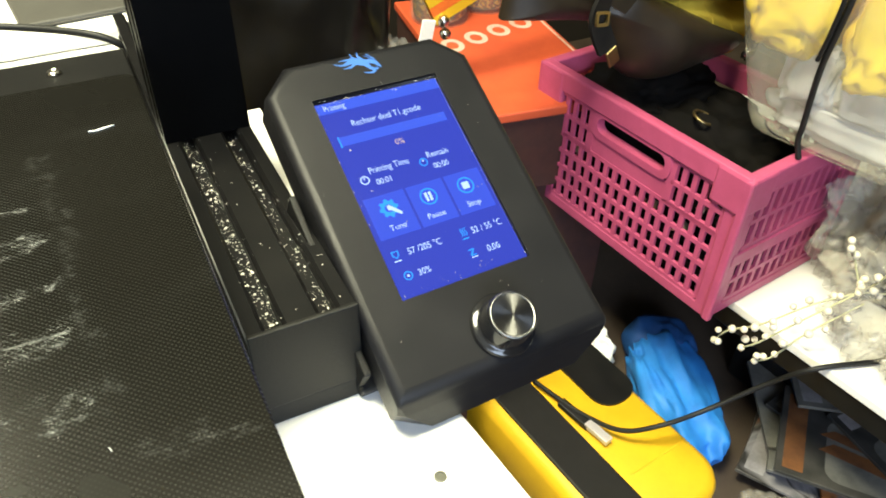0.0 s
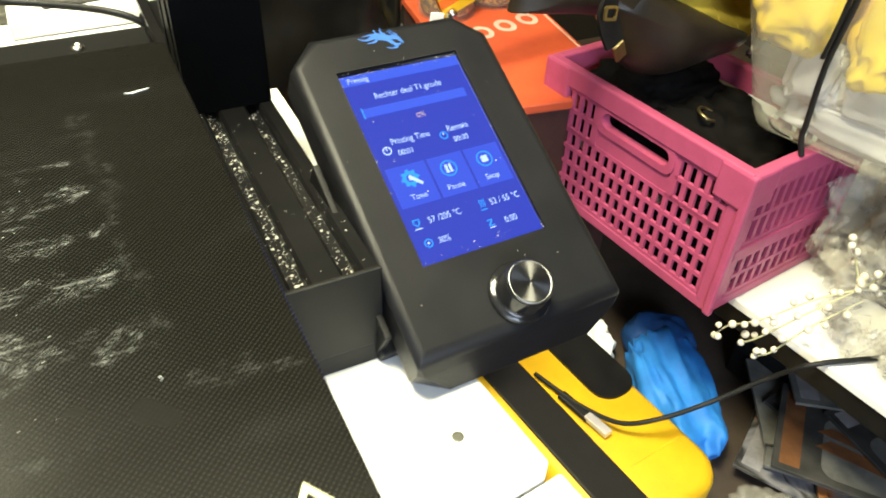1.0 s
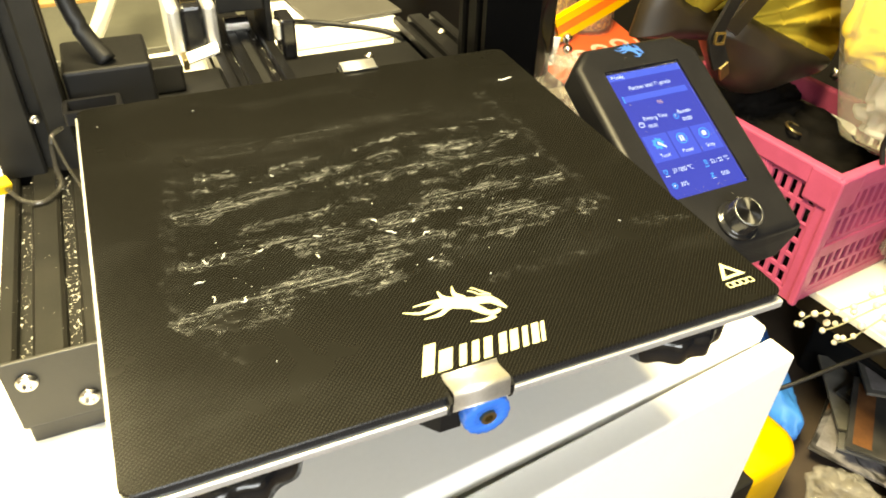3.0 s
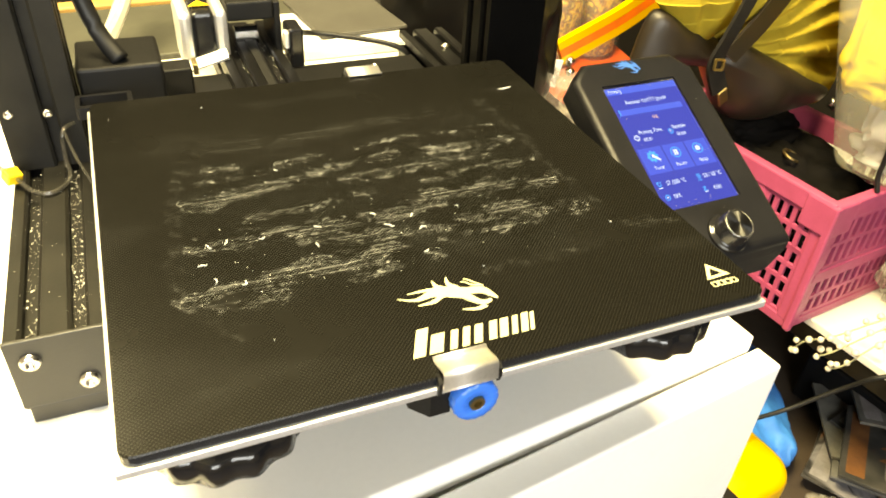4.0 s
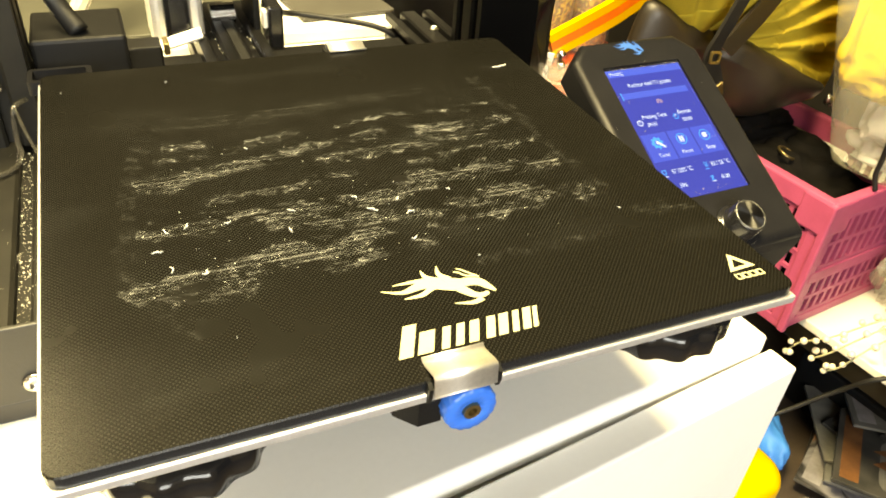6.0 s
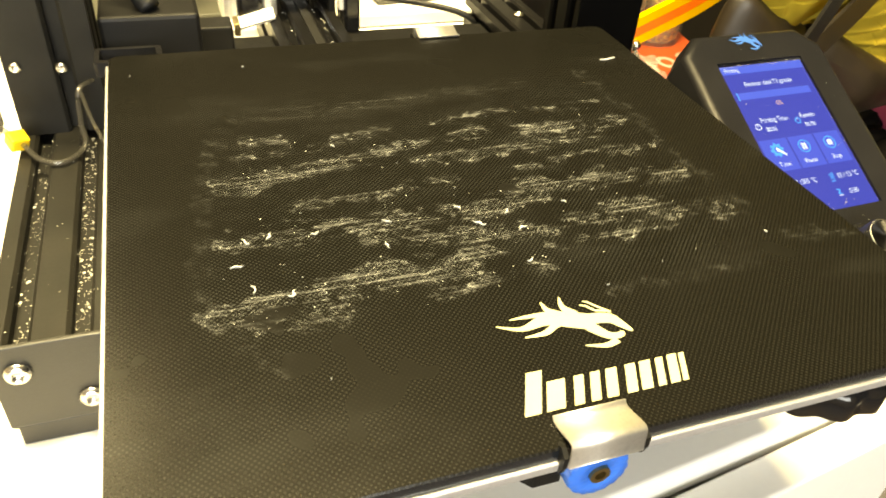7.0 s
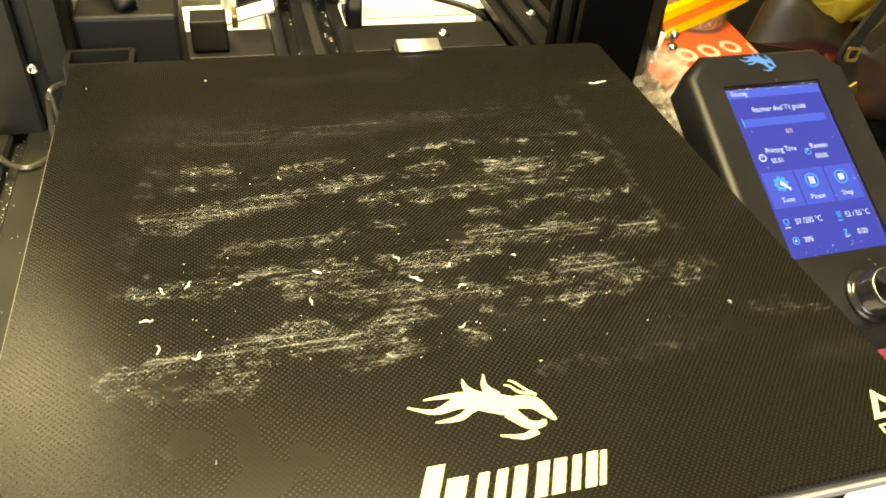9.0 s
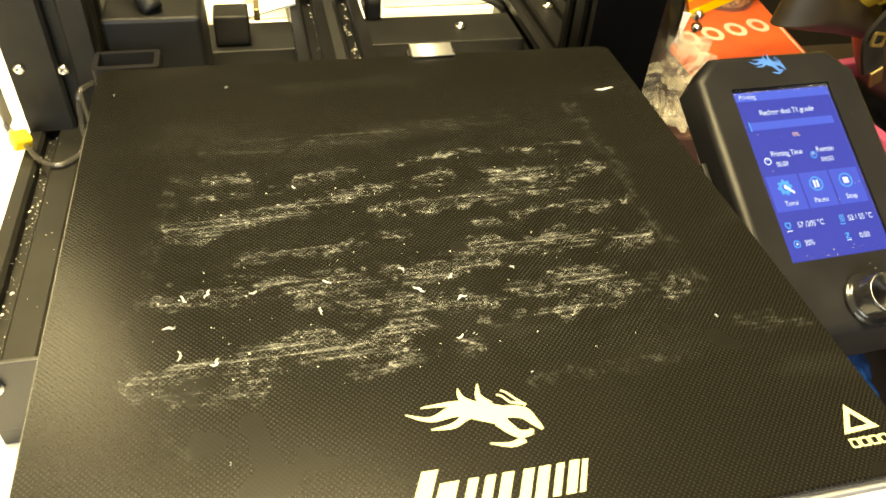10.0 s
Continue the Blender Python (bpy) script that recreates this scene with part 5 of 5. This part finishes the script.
def yellow_case():
    m = pose(0.508, 0.262, 0, 0, 0, 7)
    c = thing("tool_case", m, "yellow plastic tool case with a black band", "case")
    bm = B()
    o = lambda f: rounded(0.0 + f, 0.205 - f, -0.02 + f, 0.36 - f, 0.045, 6)
    loft(bm, [[(x, y, z) for x, y in o(f)] for f, z in ((0.012, 0.0), (0.0, 0.014), (0.0, 0.122), (0.003, 0.133), (0.012, 0.140))])
    part("case_body", bm, YELLOW, c, "", True)
    part("black_band", box(B(), 0.018, 0.080, -0.021, 0.361, 0.10, 0.1435, 0.003), RUBBER, c, "black rubber band")
    bm = B()
    prism(bm, rounded(0.135, 0.207, 0.150, 0.355, 0.03, 5), 0.12, 0.1440)
    part("carry_handle", bm, STEELBLACK, c, "black carry handle")
    part("seam", box(B(), 0.095, 0.185, 0.055, 0.0575, 0.1395, 0.1408), YELLOW, c)


yellow_case()


def usb_cable():
    c = thing("usb_cable", (0.56, 0.41, 0.165), "black cable with a metal plug lying on the yellow case", "cable")
    o = Vector((0.56, 0.41, 0.165))
    pts = [(0.560, 0.515, 0.148), (0.574, 0.470, 0.149), (0.590, 0.425, 0.152), (0.612, 0.378, 0.165), (0.650, 0.350, 0.188), (0.711, 0.335, 0.205), (0.765, 0.305, 0.26), (0.79, 0.27, 0.312), (0.88, 0.240, 0.3145), (1.05, 0.20, 0.3145)]
    part("lead", tube(B(), [Vector(p) - o for p in pts], 0.0034, 8), RUBBER, c, "", True)
    q = part("plug_body", box(B(), -0.007, 0.007, -0.028, 0.028, -0.0045, 0.0045, 0.002), RUBBER, c)
    q.matrix_basis = pose(0.580 - o.x, 0.440 - o.y, -0.018, 0, 0, 12)
    q2 = part("plug_shell", box(B(), -0.0065, 0.0065, -0.034, 0.006, -0.0035, 0.0045, 0.0006), ALU, c, "bright metal plug")
    q2.matrix_basis = pose(0.586 - o.x, 0.412 - o.y, -0.015, 0, 0, 12)


usb_cable()


def blue_bag():
    bm = B()
    lump(bm, (0, 0, 0.035), (0.064, 0.142, 0.046), 0.20, 1.5, 4, 5, 0.0, 0.75)
    for v in bm.verts:
        x, y = v.co.x, v.co.y
        if v.co.z > 0.012:
            v.co.z += 0.007 * math.sin(95 * x + 16 * y + 2 * noise.noise(Vector((x * 20, y * 8, 0)))) + 0.006 * noise.noise(Vector((x * 60, y * 22, 3)))
    ob = part("cloth_bag", bm, BLUEBAG, None, smooth=True)
    ob.matrix_basis = pose(0.815, 0.470, 0.0, 0, 0, -24)
    part("folded_top", lump(B(), (0.004, 0.112, 0.032), (0.060, 0.050, 0.044), 0.16, 2.0, 9, 4, 0.0, 0.8), BLUESHADE, ob, "blue folded top coloured darker for the shade under the crate", True)
    tagged(ob, "crumpled bright blue cloth bag slumped on the floor", "bag")
    bm = B()
    lump(bm, (0, 0, 0.03), (0.025, 0.045, 0.04), 0.3, 2.4, 6, 4, 0.0)
    ob = part("paper_wad", bm, WHITE, None, smooth=True)
    ob.matrix_basis = pose(0.765, 0.62, 0.0)
    tagged(ob, "crumpled white paper wad behind the yellow case", "paper")


def magazines():
    """Printed covers: a dark sheet with a title bar, a picture panel and slanting stripes."""
    random.seed(14)
    for k in range(13):
        base = random.choice((COVERDARK, COVERDARK, COVERGREY, COMIC))
        ob = part("magazine", box(B(), -0.085, 0.085, -0.125, 0.125, 0, 0.006, 0.001), base)
        ob.matrix_basis = pose(0.965 + random.uniform(-0.05, 0.12), 0.25 + random.uniform(-0.13, 0.11), 0.004 + k * 0.0075, random.uniform(-1, 1), random.uniform(-1, 1), random.uniform(-40, 60))
        tagged(ob, "printed magazine with a dark colourful cover on the floor", "magazine", "magazines on the floor")
        part("title_bar", box(B(), -0.075, 0.070, 0.088, 0.116, 0.0061, 0.0063), random.choice((COVERGREY, COVERORANGE, COVERLILAC)), ob)
        part("picture_panel", prism(B(), rounded(-0.072, random.uniform(0.0, 0.06), -0.10, 0.06, 0.02, 4), 0.0061, 0.0063), random.choice((COVERLILAC, COMIC, COVERGREY)), ob)
        for j in range(random.randint(1, 2)):
            x, w = random.uniform(-0.05, 0.05), random.uniform(0.006, 0.014)
            part("stripe", prism(B(), [(x - w, -0.09), (x + w, -0.095), (x + w + 0.02, 0.05), (x - w + 0.025, 0.07)], 0.0064, 0.0066), random.choice((COVERORANGE, COVERDARK, COVERGREEN)), ob)


def floor_odds():
    ob = part("plastic_tray", box(B(), 0.0, 0.055, -0.24, 0.22, 0.0, 0.115, 0.006), STEELBLACK)
    ob.matrix_basis = pose(0.985, 0.27, 0.0, 0, 0, 7.7)
    tagged(ob, "long black plastic tray standing among the magazines", "tray")
    for x, y, rx, ry, rz, k in ((0.79, 0.225, 0.055, 0.06, 0.05, 2),):
        bm = B()
        lump(bm, (0, 0, rz * 0.4), (rx, ry, rz * 0.7), 0.32, 2.6, 40 + k, 5, 0.0)
        ob = part("film_bag", bm, FILM, smooth=True)
        ob.matrix_basis = pose(x, y, 0.0, 0, 0, 20 * k)
        tagged(ob, "crumpled clear plastic bag on the floor", "bag", "clear bags")


floor_odds()


def bead_branch():
    t = thing("bead_branch", (0.83, 0.34, 0.326), "decorative branch of cream pearl beads", "decoration")
    o = Vector((0.83, 0.34, 0.326))
    random.seed(31)
    stems = [[(0.84, 0.29, 0.40), (0.80, 0.315, 0.375), (0.765, 0.345, 0.330), (0.750, 0.375, 0.298), (0.744, 0.385, 0.274)],
             [(0.84, 0.29, 0.40), (0.79, 0.310, 0.360), (0.760, 0.335, 0.310), (0.755, 0.352, 0.286)],
             [(0.84, 0.28, 0.39), (0.79, 0.300, 0.345), (0.765, 0.315, 0.300), (0.758, 0.330, 0.281)],
             [(0.84, 0.29, 0.40), (0.83, 0.27, 0.44), (0.82, 0.262, 0.47)],
             [(0.84, 0.29, 0.40), (0.84, 0.31, 0.43), (0.83, 0.32, 0.46)],
             [(0.84, 0.29, 0.40), (0.86, 0.25, 0.42), (0.88, 0.22, 0.43)]]
    for s in stems:
        P = smooth_path([Vector(p) - o for p in s], 8)
        part("stem", tube(B(), [Vector(p) - o for p in s], 0.0012, 6, 6), CREAM, t, "thin pale stem", True)
        for k in range(len(P) - 1, 0, -3):
            q = P[k] + Vector((random.uniform(-0.008, 0.008), random.uniform(-0.008, 0.008), random.uniform(-0.002, 0.008)))
            if k == len(P) - 1:
                q = P[k]
            bm = B()
            bmesh.ops.create_uvsphere(bm, u_segments=12, v_segments=8, radius=random.uniform(0.0042, 0.0054))
            ob = part("bead", bm, PEARL, t, "cream pearl bead", True)
            ob.matrix_basis = Matrix.Translation(q)
    for k, (x, y, z, rx, ry, rz) in enumerate(((0.905, 0.27, 0.37, 0.085, 0.085, 0.075), (0.97, 0.37, 0.40, 0.08, 0.06, 0.10), (0.87, 0.19, 0.345, 0.05, 0.05, 0.04))):
        bm = B()
        lump(bm, (0, 0, 0), (rx, ry, rz), 0.5, 3.4, 10 + k, 5, 0.3105 - z)
        ob = part("film_bag", bm, FILM, None)
        ob.matrix_basis = pose(x, y, z)
        tagged(ob, "crumpled clear plastic bag on the white low table", "bag", "clear bags")


blue_bag()
magazines()
bead_branch()


# ---- behind the printer, on the cabinet ----
def back_clutter():
    def slab(name, mat, m, dims, label, cat, bev=0.002):
        x, y, z = dims
        ob = part(name, box(B(), -x / 2, x / 2, -y / 2, y / 2, 0, z, bev), mat)
        ob.matrix_basis = m
        return tagged(ob, label, cat)

    slab("white_carton", WHITE, pose(0.0985, 0.523, TOP + 0.0005, 0, 0, 2), (0.105, 0.10, 0.013), "flat white carton on the cabinet", "carton")
    slab("white_carton", WHITE, pose(0.0985, 0.525, TOP + 0.0140, 0, 0, 1), (0.103, 0.098, 0.011), "flat white carton lying on another one", "carton")
    slab("grey_folder", FOLDER, pose(0.108, 0.552, TOP + 0.0255, 0, 0, 6), (0.088, 0.11, 0.004), "grey plastic folder lying on the white cartons", "folder")
    slab("grey_tray", TRAYGREY, pose(-0.115, 0.600, TOP + 0.0005, 0, 0, 3), (0.23, 0.14, 0.010), "flat grey tray on the cabinet", "tray")
    slab("grey_board", TRAYGREY, pose(0.045, 0.605, TOP + 0.0005, 0, 0, -4), (0.085, 0.13, 0.008), "dull brown-grey board lying on the cabinet", "board")
    slab("white_strip", WHITE, pose(-0.08, 0.502, TOP + 0.0005, 0, 0, 4), (0.17, 0.025, 0.012), "white plastic strip lying on the cabinet", "strip")
    slab("white_card", WHITE, pose(0.1805, 0.310, TOP + 0.0005, 0, 0, 0), (0.025, 0.12, 0.0015), "narrow white card lying on the cabinet beside the rail", "card", 0.0004)
    slab("wood_plank", WOOD, pose(-0.12, 0.695, 0, 0, 0, 3), (0.40, 0.02, TOP + 0.01), "pale wooden plank standing behind the cabinet", "plank")
    z = thing("cable_tie", (-0.046, 0.412, TOP + 0.0405), "white paper slip with a brown tie", "paper slip")
    part("slip", strip(B(), [(-0.024, 0, 0.0), (-0.004, 0, 0.0055), (0.022, 0, 0.0125)], (0, 1, 0.3), 0.012, 0.0016), WHITE, z)
    part("tie", box(B(), -0.0055, -0.0015, -0.009, 0.009, 0.001, 0.0095, 0.001), BRASS, z, "brown tie")
    bm = B()
    tube(bm, [(0.032, 0.418, TOP + 0.062), (0.0456, 0.4495, TOP + 0.050), (0.0727, 0.4480, TOP + 0.0455), (0.112, 0.424, TOP + 0.043), (0.128, 0.4215, TOP + 0.030), (0.122, 0.435, TOP + 0.004)], 0.0024)
    ob = part("motor_lead", bm, RUBBER, None, smooth=True)
    tagged(ob, "black lead running behind the printer's cross rail", "cable")
    bm = B()
    lump(bm, (0, 0, 0.14), (0.115, 0.085, 0.15), 0.16, 1.7, 12, 5, 0.0, 0.8)
    ob = thing("black_sack", pose(0.262, 0.60, 0.60), "bulging black plastic sack behind the printer", "sack")
    part("sack_body", bm, BLACKBAG, ob, smooth=True)
    part("tied_neck", lathe(B(), [(0.030, 0.262), (0.014, 0.285), (0.012, 0.292), (0.020, 0.305), (0.034, 0.330), (0.030, 0.332)], (0, 0, 0), "z", 24, 0.25, 7), BLACKBAG, ob, "gathered and tied neck", True)
    st = part("storage_box", box(B(), -0.12, 0.12, -0.12, 0.12, 0, 0.60, 0.004), BROWNSHADECARD)
    st.matrix_basis = pose(0.322, 0.62, 0)
    tagged(st, "dark cardboard box standing beside the cabinet", "box")
    bm = B()
    lump(bm, (0, 0, 0.035), (0.048, 0.050, 0.055), 0.5, 3.2, 20, 5, 0.0)
    ob = part("film_bag", bm, FILM)
    ob.matrix_basis = pose(0.362, 0.550, 0.601, 0, 0, 5)
    tagged(ob, "crumpled clear plastic bag on a dark box beside the cabinet", "bag", "clear bags")


back_clutter()


# ---- ceiling lamp ----
def ceiling_lamp(x, y, w):
    c = thing("ceiling_lamp", (x, y, 2.45), "square white ceiling lamp", "lamp", "ceiling lamps")
    part("lamp_body", box(B(), -w, w, -w, w, -0.05, 0, 0.006), WHITE, c)


ceiling_lamp(-0.15, 0.25, 0.33)
ceiling_lamp(-0.65, 1.40, 0.25)
